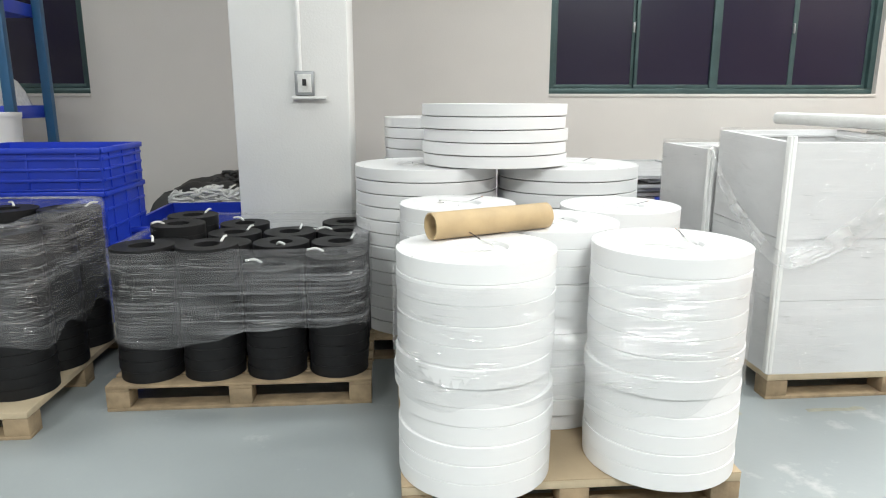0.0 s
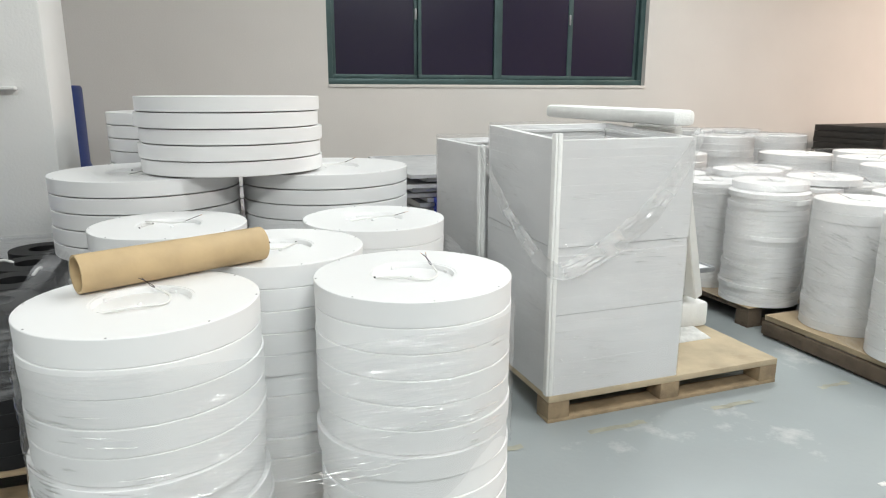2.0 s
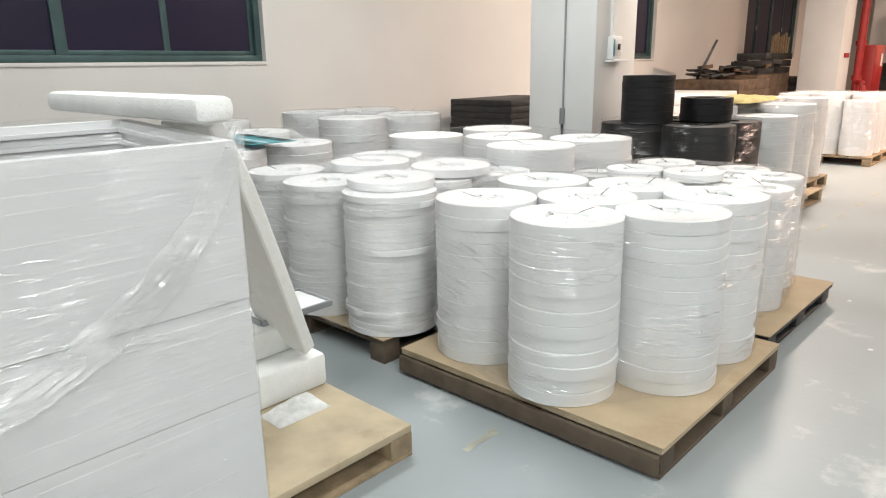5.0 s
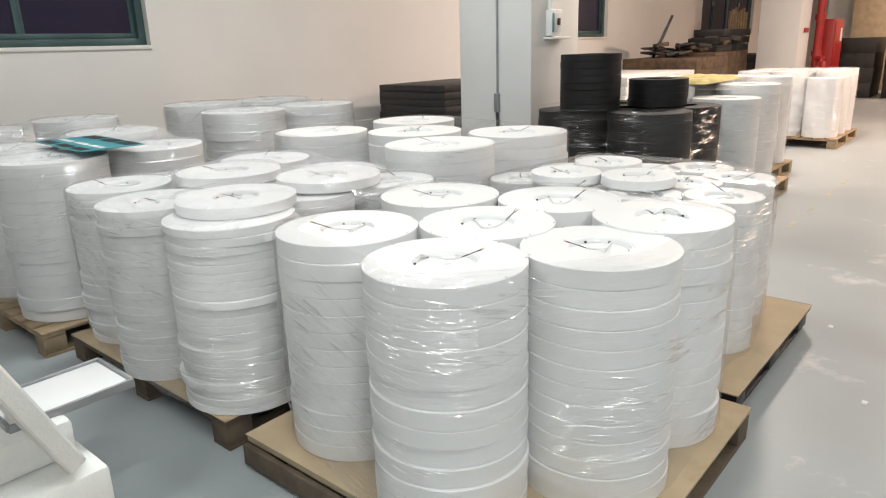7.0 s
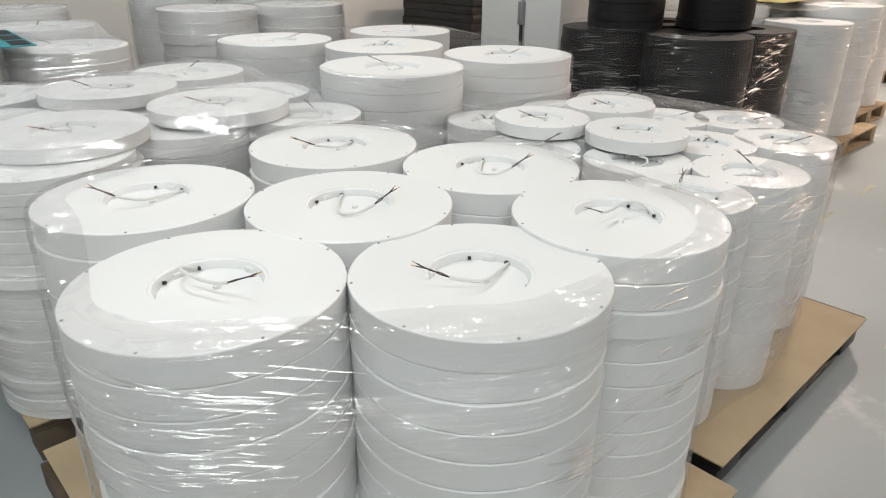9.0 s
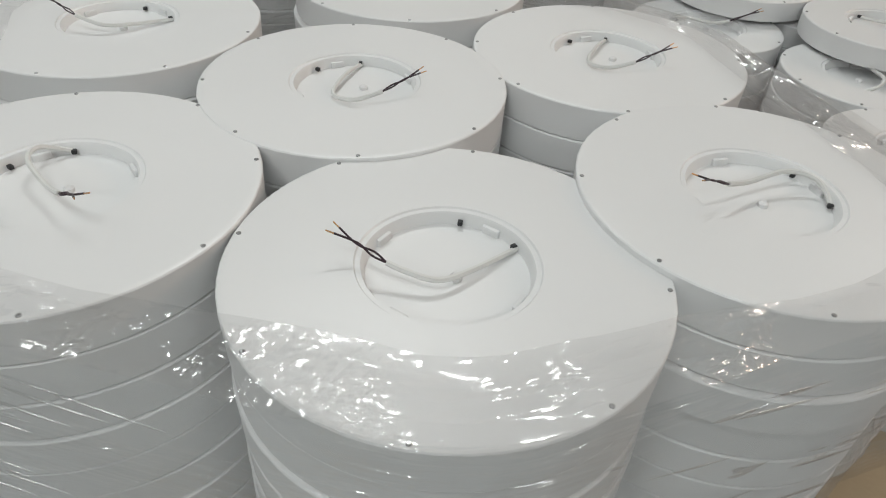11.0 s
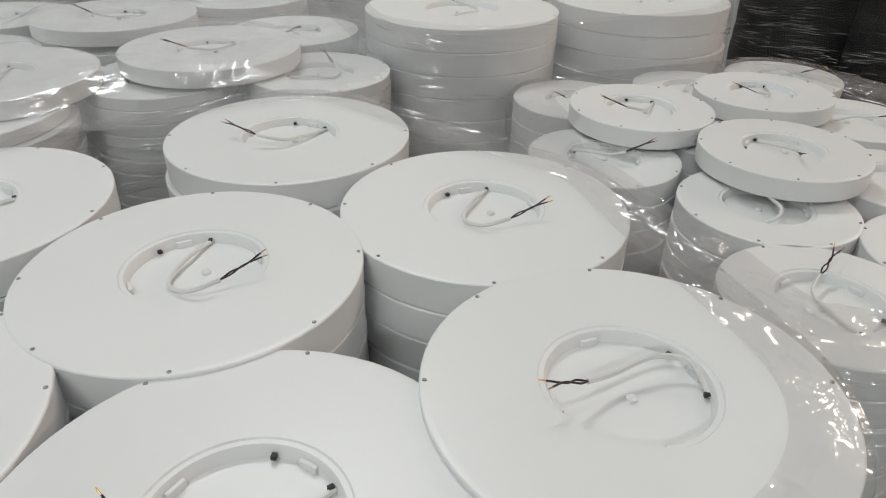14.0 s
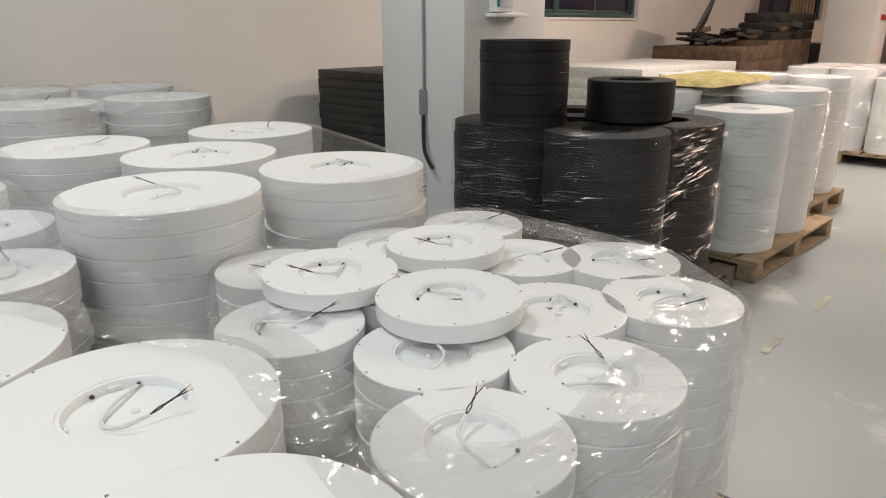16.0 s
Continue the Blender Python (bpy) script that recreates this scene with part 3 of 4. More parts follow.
def plastic_pallet(x0, x1, y0, y1, h=0.12):
    top = tagged(new("pallet"), "black plastic pallet with a ribbed grid", "pallet", "pallets on the floor")
    top.location = ((x0 + x1) / 2, (y0 + y1) / 2, 0)
    w, d = (x1 - x0) / 2, (y1 - y0) / 2
    n = 12
    long_rib = part_mesh(boxed(-0.008, 0.008, -d, d, h - 0.03, h), "rib", M_PLASTIC_BLACK)
    cross_rib = part_mesh(boxed(-w, w, -0.008, 0.008, h - 0.031, h - 0.001), "rib", M_PLASTIC_BLACK)
    for k in range(n + 1):
        child("rib", long_rib, top, pose(-w + 0.01 + k * (2 * w - 0.02) / n, 0, 0))
        child("rib", cross_rib, top, pose(0, -d + 0.01 + k * (2 * d - 0.02) / n, 0))
    foot = part_mesh(boxed(-0.07, 0.07, -0.06, 0.06, 0.02, h - 0.031, 0.006), "foot", M_PLASTIC_BLACK)
    for x in (-w + 0.08, 0, w - 0.08):
        for y in (-d + 0.07, 0, d - 0.07):
            child("foot", foot, top, pose(x, y, 0))
    run = part_mesh(boxed(-w, w, -0.05, 0.05, 0, 0.02, 0.004), "runner", M_PLASTIC_BLACK)
    for y in (-d + 0.07, 0, d - 0.07):
        child("runner", run, top, pose(0, y, 0))
    return top


def card_sheet(x0, x1, y0, y1, z, label="brown corrugated cardboard sheet on a pallet"):
    bm = bmesh.new()
    nx, ny = 12, 12
    g = [[bm.verts.new((x0 + (x1 - x0) * i / nx, y0 + (y1 - y0) * j / ny, z + 0.005 + 0.003 * noise.noise(Vector((i * 0.6, j * 0.6, x0))) * (1 if i in (0, nx) or j in (0, ny) else 0))) for i in range(nx + 1)] for j in range(ny + 1)]
    for j in range(ny):
        for i in range(nx):
            bm.faces.new((g[j][i], g[j][i + 1], g[j + 1][i + 1], g[j + 1][i]))
    r = bmesh.ops.extrude_face_region(bm, geom=bm.faces[:])
    for v in r["geom"]:
        if isinstance(v, bmesh.types.BMVert):
            v.co.z -= 0.0045
    bmesh.ops.recalc_face_normals(bm, faces=bm.faces[:])
    return tagged(link("cardboard_sheet", bm, M_CARD, smooth=False), label, "cardboard")


PH = 0.12
ZB = PH + 0.006

# pallet of five white stacks with a cardboard core on top
pallet(0.02, 1.16, 1.96, 3.1, PH, label="light wooden pallet under white drums")
card_sheet(0.02, 1.16, 1.96, 3.1, PH)
FIVE = [(0.272, 2.1, 0.258), (0.92, 2.11, 0.256), (0.622, 2.55, 0.262), (0.305, 3.03, 0.265), (1.02, 2.91, 0.262)]
for k, (x, y, r) in enumerate(FIVE):
    stack(x, y, r, ZB, 0.888, 0.062, 0.105, turn=(200, 160, 40, 120, 170)[k], lean=0.013, style=(1, 1, 0, 2, 0)[k])
wrap(FIVE, 0.45, 0.80, M_FILM, "clear stretch film wound round white drums", fold=0.0, ragged=0.06)
bm = bmesh.new()
spin(bm, [(0.041, 0), (0.046, 0), (0.046, 0.475), (0.041, 0.475)], 28, closed=True)
ob = tagged(link("cardboard_tube", bm, M_TUBE), "brown cardboard core lying on white drums", "cardboard tube")
d = Vector((0.585 - 0.13, 2.39 - 2.185, 0))
ob.matrix_basis = Matrix.Translation((0.13, 2.185, 0.936)) @ d.to_track_quat("Z", "Y").to_matrix().to_4x4()

# the large discs behind it
pallet(-0.25, 1.3, 3.38, 4.3, PH, label="wooden pallet under wide white discs", sheet=False)
BIG = "wide white round ceiling light with a dark seam"
for x, y, z0, z1, t in ((0.20, 3.76, PH, 1.005, 60), (1.0, 3.76, PH, 1.0, 150), (0.57, 3.7, 1.008, 1.33, 10), (0.36, 4.62, 0.7, 1.24, 0)):
    stack(x, y, 0.392, z0, z1, 0.068, 0.16, turn=t, lean=0.012, tag=BIG, grp="wide round lights in stacks", dressed=z1 < 1.1, gap=0.005)
pallet(-0.2, 1.0, 4.44, 5.3, 0.12, label="wooden pallet behind the wide discs", sheet=False)
stack(0.36, 4.62 + 0.2, 0.39, 0.12, 0.7, 0.068, 0.16, tag=BIG, grp="wide round lights in stacks", dressed=False)


# ---- black ring lights ----
def black_rings(circles, z0, z1, h=0.05, near=True):
    for x, y, r in circles:
        top = z1 + RND.uniform(-0.03, 0.02) + (0.05 if near and x < -0.6 else 0)
        n = max(2, round((top - z0) / h))
        for k in range(n):
            me = cached(("ring", r, h), lambda: ring("ring_light", r, h - 0.0006, r * 0.42, M_BLACK, 32))
            m = pose(x + RND.uniform(-0.003, 0.003), y + RND.uniform(-0.003, 0.003), z0 + k * h, 0, 0, RND.uniform(0, 360))
            if not near and k < n - 1:
                add_loose("rings", me, m)
                continue
            ob = new("ring_light", me)
            ob.matrix_basis = m
            tagged(ob, "black round ring light housing stacked on a pallet", "ring light", "black ring housings in stacks")
            if k == n - 1 and r < 0.2:
                bm = bmesh.new()
                q = bez([(r * 0.5, 0, h), (r * 0.7, 0.02, h + 0.015), (r * 0.9, 0.05, h + 0.012)], 8)
                tube(bm, q, 0.006, 6)
                child("tag", part_mesh(bm, "tag", M_PAPER), ob)["label"] = "white paper tag"


pallet(-1.26, -0.1, 2.85, 3.95, PH, label="wooden pallet under black ring housings", sheet=False)
BLK = [(-1.10 + 0.283 * i, 3.0 + 0.27 * j, 0.135) for j in range(4) for i in range(4)]
black_rings(BLK, PH, 0.66)
wrap(BLK, 0.33, 0.69, M_FILM_DARK, "clear stretch film wound round black housings", fold=0.07, ragged=0.03, crinkle=0.007, slant=0.1)
pallet(-2.72, -1.47, 2.62, 3.75, PH, label="wooden pallet under wrapped black housings")
BLK2 = [(-2.5 + 0.3 * i, 2.86 + 0.3 * j, 0.142) for j in range(3) for i in range(4)]
black_rings(BLK2, PH, 0.8, near=False)
wrap(BLK2, 0.35, 0.84, M_FILM_DARK, "clear stretch film wound round black housings", fold=0.1, ragged=0.05, crinkle=0.012)


# ---- blue crates ----
def crate(x, y, w, d, h, z=0.0, rot=0, label="blue plastic crate with ribbed sides"):
    top = tagged(new("crate"), label, "crate", "blue plastic crates")
    top.matrix_basis = pose(x, y, z, 0, 0, rot)
    t = 0.012
    link("base", boxed(-w / 2, w / 2, -d / 2, d / 2, 0, t, 0.003), M_BLUE, top)
    for a in range(4):
        L = w if a % 2 == 0 else d
        D = d if a % 2 == 0 else w
        bm = bmesh.new()
        box(bm, -L / 2 + (0 if a % 2 == 0 else t), L / 2 - (0 if a % 2 == 0 else t), D / 2 - t, D / 2, t, h)
        box(bm, -L / 2, L / 2, D / 2 + 0.0005, D / 2 + 0.016, h - 0.03, h - 0.001, 0.003)
        for zz in (0.25, 0.5, 0.75):
            box(bm, -L / 2 + 0.01, L / 2 - 0.01, D / 2 + 0.0005, D / 2 + 0.01, h * zz - 0.008, h * zz + 0.008, 0.002)
        for xx in (-0.33, 0, 0.33):
            box(bm, L * xx - 0.006, L * xx + 0.006, D / 2 + 0.0005, D / 2 + 0.0085, t, h - 0.032, 0.002)
        s = link("side", bm, M_BLUE, top)
        s.matrix_basis = pose(0, 0, 0, 0, 0, 90 * a)
    return top


crate(-2.0, 4.2, 0.8, 0.6, 0.42, 0.0)
crate(-2.0, 4.2, 0.8, 0.6, 0.42, 0.422)
crate(-2.0, 4.2, 0.8, 0.6, 0.24, 0.844, label="blue plastic crate on top of two others")
crate(-1.33, 4.72, 0.66, 1.0, 0.58, 0.0, label="deep open blue plastic crate, nearly empty")


def heap(name, x, y, z, w, d, h, material, label, cat, seed, n=22, amp=0.05):
    bm = bmesh.new()
    g = []
    for j in range(n + 1):
        row = []
        for i in range(n + 1):
            u, v = i / n * 2 - 1, j / n * 2 - 1
            e = max(0, 1 - max(abs(u), abs(v)) ** 8)
            p = Vector((u * w / 2, v * d / 2, 0))
            zz = e * (h + amp * noise.noise(p * 6 + Vector((seed, 0, 0))) + 0.35 * amp * noise.noise(p * 24 + Vector((seed, 3, 0))))
            row.append(bm.verts.new((x + p.x, y + p.y, z + max(0.002, zz))))
        g.append(row)
    for j in range(n):
        for i in range(n):
            bm.faces.new((g[j][i], g[j][i + 1], g[j + 1][i + 1], g[j + 1][i]))
    low = [bm.verts.new((x + a * w / 2, y + b * d / 2, z)) for a, b in ((-1, -1), (1, -1), (1, 1), (-1, 1))]
    bm.faces.new(low[::-1])
    bm.faces.new((low[0], low[1], *[g[0][i] for i in range(n, -1, -1)]))
    bm.faces.new((low[1], low[2], *[g[j][n] for j in range(n, -1, -1)]))
    bm.faces.new((low[2], low[3], *[g[n][i] for i in range(n + 1)]))
    bm.faces.new((low[3], low[0], *[g[j][0] for j in range(n + 1)]))
    return tagged(link(name, bm, material), label, cat)


heap("dark_heap", -1.2, 6.0, 0.0, 1.7, 1.2, 0.66, M_DARK, "heap of dark packed goods by the wall", "goods", 2)


def tangle(name, x, y, z, w, d, h, n, r, material, label, seed):
    """Loose bent cables thrown over one another."""
    rr = random.Random(seed)
    bm = bmesh.new()
    for _ in range(n):
        px, py, a = rr.uniform(-w / 2, w / 2), rr.uniform(-d / 2, d / 2), rr.uniform(0, 6.28)
        up = h * (1 - (2 * px / w) ** 2 * 0.6) * (1 - (2 * py / d) ** 2 * 0.5)
        pts = []
        for k in range(5):
            pts.append((x + px, y + py, z + r + up * rr.uniform(0.35, 1.0)))
            a += rr.uniform(-1.5, 1.5)
            px = max(-w / 2, min(w / 2, px + 0.11 * math.cos(a)))
            py = max(-d / 2, min(d / 2, py + 0.11 * math.sin(a)))
        tube(bm, bez(pts, 16), r, 6)
    return tagged(link(name, bm, material), label, "loose cables", kind="stuff")


tangle("cable_heap", -1.42, 5.62, 0.5, 0.62, 0.4, 0.15, 120, 0.013, M_PAPER, "heap of pale loose cables on dark goods", 4)
tangle("dark_cable_heap", -1.0, 6.1, 0.56, 1.1, 0.5, 0.2, 130, 0.016, M_DARK, "heap of black loose cables by the wall", 8)

# ---- wrapped square frames ----
pallet(1.7, 2.92, 2.745, 3.95, PH, label="light wooden pallet with a half empty deck")


def square_frame_mesh(w, h, t=0.035):
    bm = bmesh.new()
    a, b = w / 2, w / 2 - t
    for x0, x1, y0, y1 in ((-a, a, -a, -b), (-a, a, b, a), (-a, -b, -b, b), (b, a, -b, b)):
        box(bm, x0, x1, y0, y1, 0, h)
    bmesh.ops.remove_doubles(bm, verts=bm.verts[:], dist=0.0001)
    c = b - 0.018
    for x0, x1, y0, y1 in ((-b, b, -b, -c), (-b, b, c, b), (-b, -c, -c, c), (c, b, -c, c)):
        box(bm, x0, x1, y0, y1, 0.004, h * 0.45)
    return part_mesh(bm, "panel_light", M_PANEL)


def frame_stack(x, y, w, z0, z1, h, seams=(), tip=0.0):
    n = round((z1 - z0) / h)
    hh = (z1 - z0) / n
    me, thin = square_frame_mesh(w, hh - 0.0003), square_frame_mesh(w, hh - 0.003)
    for k in range(n):
        ob = new("panel_light", thin if k in seams else me)
        sh = 0.006 if k in seams else 0.0006
        ob.matrix_basis = pose(x + RND.uniform(-sh, sh), y + RND.uniform(-sh, sh), z0 + k * hh, tip * k / n, 0, RND.uniform(-0.08, 0.08))
        tagged(ob, "white square panel light frame in a wrapped stack", "panel frame", "square panel frames in stacks")


frame_stack(2.02, 3.07, 0.64, PH, 1.18, 0.035, (9, 17), 2.6)
frame_stack(2.0, 3.74, 0.64, PH, 1.09, 0.035)


def square_wrap(x, y, w, z0, z1, label):
    c = w / 2 - 0.012
    return wrap([(x + a * c, y + b * c, 0.012) for a in (-1, 1) for b in (-1, 1)], z0, z1, M_FILM_BOX, label, fold=0.012, ragged=0.006, crinkle=0.003, ridges=110)


square_wrap(2.02, 3.07, 0.64, 0.125, 1.188, "clear stretch film round square frames")
square_wrap(2.0, 3.74, 0.64, 0.125, 1.093, "clear stretch film round a lower stack of frames")


def foam_guard(x, y, z0, z1, qx, qy):
    bm = bmesh.new()
    box(bm, *sorted((x, x + qx * 0.02)), *sorted((y, y - qy * 0.012)), z0, z1, 0.005)
    box(bm, *sorted((x - qx * 0.012, x - qx * 0.0005)), *sorted((y - qy * 0.012, y + qy * 0.02)), z0, z1, 0.005)
    tagged(link("foam_guard", bm, M_FOAM), "white foam edge guard on wrapped frames", "foam guard", "foam edge guards")


foam_guard(1.69, 2.742, 0.13, 1.195, 1, 1)
foam_guard(1.67, 3.412, 0.13, 1.1, 1, 1)

def film_band(pts, outs, widths, label):
    """A gathered band of film lying against faces, puckered along its length."""
    line = bez(pts, 20 * (len(pts) - 1))
    bm = bmesh.new()
    rows = []
    for i, p in enumerate(line):
        f = min(len(pts) - 1.001, i / 20)
        a, g = int(f), f - int(f)
        out = Vector(outs[a]).lerp(Vector(outs[a + 1]), g).normalized()
        half = widths[a] * (1 - g) + widths[a + 1] * g
        d = (line[min(i + 1, len(line) - 1)] - line[max(i - 1, 0)]).normalized()
        across = d.cross(out).normalized()
        row = []
        for k in range(13):
            u = k / 6 - 1
            pucker = 0.011 * abs(noise.noise(Vector((u * 3.2, i * 0.09, 1)))) + 0.005 * abs(noise.noise(Vector((u * 9, i * 0.3, 5))))
            edge = 1 + 0.25 * noise.noise(Vector((i * 0.2, u, 9)))
            row.append(bm.verts.new(p + across * u * half * edge + out * (0.004 + pucker)))
        rows.append(row)
    for a, b in zip(rows, rows[1:]):
        for k in range(12):
            bm.faces.new((a[k], a[k + 1], b[k + 1], b[k]))
    return tagged(link("film_band", bm, M_ROPE), label, "plastic film")


film_band([(1.668, 3.4, 1.1), (1.664, 3.2, 0.92), (1.668, 2.95, 0.76), (1.69, 2.715, 0.67), (1.86, 2.724, 0.71), (2.1, 2.724, 0.86), (2.27, 2.727, 1.06), (2.345, 2.735, 1.195)],
          [(-1, 0, 0), (-1, 0, 0), (-1, -0.1, 0), (-0.7, -0.7, 0), (0, -1, 0), (0, -1, 0), (0, -1, 0), (0, -1, 0.3)],
          [0.02, 0.03, 0.035, 0.032, 0.045, 0.05, 0.035, 0.018], "gathered band of clear film hanging round frames")


def foam_sheet(pts, t, width, label):
    """A bowed foam sheet: a side profile swept along its width vector."""
    bm = bmesh.new()
    line = bez(pts, 24)
    w = Vector(width)
    rows = []
    for i, p in enumerate(line):
        d = (line[min(i + 1, len(line) - 1)] - line[max(i - 1, 0)]).normalized()
        nn = d.cross(w).normalized() * t / 2
        s = 0.006 * noise.noise(p * 9)
        rows.append([bm.verts.new(q) for q in (p + nn + Vector((0, 0, s)), p + w + nn, p + w - nn, p - nn)])
    for a, b in zip(rows, rows[1:]):
        for k in range(4):
            bm.faces.new((a[k], a[(k + 1) % 4], b[(k + 1) % 4], b[k]))
    bm.faces.new(rows[0])
    bm.faces.new(rows[-1][::-1])
    bmesh.ops.recalc_face_normals(bm, faces=bm.faces[:])
    bmesh.ops.bevel(bm, geom=bm.edges[:], offset=0.006, segments=1, affect="EDGES")
    return tagged(link("foam_sheet", bm, M_FOAM), label, "foam", "white foam sheets")


tagged(link("foam_sheet", boxed(2.285, 2.4, 2.83, 3.94, 1.205, 1.272, 0.022), M_FOAM), "thick white foam strip lying on wrapped frames", "foam", "white foam sheets")
foam_sheet([(2.4, 2.95, 1.2), (2.5, 3.0, 1.03), (2.66, 3.1, 0.7), (2.84, 3.21, 0.29)], 0.05, (0, 0.3, 0), "long white foam sheet leaning on frames")
tagged(link("foam_block", boxed(2.38, 2.92, 3.22, 3.75, PH, PH + 0.137, 0.02), M_FOAM), "thick white foam block on the plywood deck", "foam", "white foam blocks")
heap("crumpled_paper", 2.7, 3.13, PH, 0.22, 0.13, 0.025, M_PAPER, "crumpled white paper on the plywood deck", "paper", 5, 24, amp=0.02)

pl = tagged(link("panel_light", boxed(2.76, 3.08, 3.4, 3.62, 0.37, 0.385, 0.006), M_WHITE), "white panel light with a grey rim on foam", "panel light")
bm = bmesh.new()
for x0, x1, y0, y1 in ((2.75, 3.09, 3.387, 3.399), (2.75, 3.09, 3.621, 3.633), (2.747, 2.759, 3.4, 3.62), (3.081, 3.093, 3.4, 3.62)):
    box(bm, x0, x1, y0, y1, 0.364, 0.392, 0.004)
link("rim", bm, M_GREY, pl, "grey metal rim")
tagged(link("foam_block", boxed(2.6, 2.89, 3.34, 3.7, PH + 0.138, 0.3695, 0.02), M_FOAM), "white foam block under a panel light", "foam", "white foam blocks")
# grey frames and blue crates behind the wrapped frames
for k in range(25):
    bm = bmesh.new()
    w = 0.62
    for x0, x1, y0, y1 in ((-w, w, -0.3, -0.27), (-w, w, 0.27, 0.3), (-w, -w + 0.03, -0.27, 0.27), (w - 0.03, w, -0.27, 0.27)):
        box(bm, x0, x1, y0, y1, 0, 0.022)
    box(bm, -w + 0.03, w - 0.03, -0.27, 0.27, 0.006, 0.012)
    ob = tagged(link("panel_light", bm, M_GREYFRAME, smooth=False), "grey aluminium panel frame in a loose stack", "panel frame", "grey frames in a stack")
    ob.matrix_basis = pose(1.98 + RND.uniform(-0.07, 0.07), 5.0 + RND.uniform(-0.04, 0.04), 0.122 + 0.0295 * k, 0, 0, 90 + RND.uniform(-4, 4))
pallet(1.55, 2.45, 4.4, 5.6, PH, M_OLDWOOD, label="wooden pallet under grey frames", sheet=False)
for k in range(3):
    crate(1.88, 4.3, 0.2, 0.2, 0.235, 0.0 + 0.2355 * k, label="small blue plastic crate in a pile")

# ---- the wrapped pallet the walk ends at ----
HO = 0.081
pallet(3.36, 4.5, 2.02, 3.26, PH, M_OLDWOOD, label="dark weathered wooden pallet under white drums", skirt=True)
card_sheet(3.35, 4.49, 2.01, 3.25, PH)
NEAR = [(3.871, 2.277, 0.211, 0, 0), (3.535, 2.53, 0.21, 70, 2), (3.903, 2.67, 0.207, 60, 1), (4.245, 2.265, 0.206, -40, 2), (4.31, 2.662, 0.21, 50, 1), (3.62, 2.985, 0.214, 0, 0), (4.13, 3.05, 0.215, 10, 0)]
for k, (x, y, r, t, s) in enumerate(NEAR):
    stack(x, y, r, ZB, 0.8 + (0, 0.003, 0.005, 0.007, 0.001, 0.004, 0.006)[k], 0.052, HO, turn=t, style=s, lean=0.009)
wrap([n[:3] for n in NEAR], 0.14, 0.795, M_FILM, "clear stretch film wound round white drums", fold=0.075, ragged=0.012, top=0.808)

# small lights on a black plastic pallet
plastic_pallet(4.56, 5.62, 2.08, 3.26)
card_sheet(4.54, 5.6, 2.07, 3.25, PH)
SMALL = [(4.665, 2.33), (4.955, 2.31), (4.82, 2.57), (5.14, 2.53), (5.357, 2.38), (4.7, 2.86), (5.01, 2.84), (5.357, 2.79), (5.51, 2.6), (4.86, 3.17), (5.19, 3.12), (5.49, 3.09)]
for x, y in SMALL:
    stack(x, y, 0.149, ZB, 0.735, 0.046, 0.07, lean=0.005, near=False)
for x, y, t in ((4.952, 2.66, 80), (4.868, 2.955, 20), (5.2, 2.92, 30)):
    light(x, y, 0.742, 0.152, 0.04, 0.07, t, True, 0, (RND.uniform(-1, 1), 0), "white round ceiling light laid loosely across stacks", "round ceiling lights in stacks")
wrap([(x, y, 0.15) for x, y in SMALL], 0.14, 0.73, M_FILM_RUMPLED, "clear stretch film wound round small white drums", ridges=800, fold=0.13, ragged=0.012, top=0.738, crinkle=0.012)

# pallet by the frames
pallet(3.36, 4.5, 3.38, 4.62, PH, M_OLDWOOD, label="dark weathered wooden pallet under white drums", sheet=False)
card_sheet(3.35, 4.49, 3.37, 4.6, PH)
SIDE = [(3.558, 3.521, 0.222, 0.783), (3.52, 3.965, 0.21, 0.79), (3.6, 4.42, 0.21, 0.79), (3.98, 3.61, 0.18, 0.78), (3.96, 4.04, 0.2, 0.775), (4.346, 4.404, 0.222, 0.8), (4.32, 3.47, 0.17, 0.785), (4.38, 3.9, 0.19, 0.785)]
for x, y, r, zt in SIDE:
    stack(x, y, r, ZB, zt, 0.03, HO, lean=0.016, near=False)
LAID = [(3.643, 3.601, 0.213, 60, 0.786), (4.104, 3.631, 0.213, 30, 0.789), (3.925, 4.08, 0.22, 10, 0.793)]
for x, y, r, t, z in LAID:
    light(x, y, z, r, 0.04, HO, t, True, 0, (0, RND.uniform(-0.5, 0.5)), "white round ceiling light laid loosely across stacks", "round ceiling lights in stacks")
wrap([c[:3] for c in SIDE], 0.16, 0.77, M_FILM, "clear stretch film wound round white drums", fold=0.0, ragged=0.03)
drape(SIDE + [(x, y, r, z + 0.042) for x, y, r, t, z in LAID], 0.76, M_COVER, "hazy loose film over white drums")

# taller stacks before the pillar
pallet(4.46, 5.72, 3.3, 4.7, PH, label="wooden pallet under tall white drums", sheet=False)
TALL = [(4.77, 3.59, 0.264), (5.33, 3.52, 0.262), (5.11, 4.06, 0.262), (5.54, 4.46, 0.262), (4.85, 4.55, 0.262)]
for x, y, r in TALL:
    stack(x, y, r, PH, 0.875, 0.058, 0.1, lean=0.01)
wrap(TALL, 0.2, 0.86, M_FILM, "clear stretch film wound round tall white drums", fold=0.04, ragged=0.03)

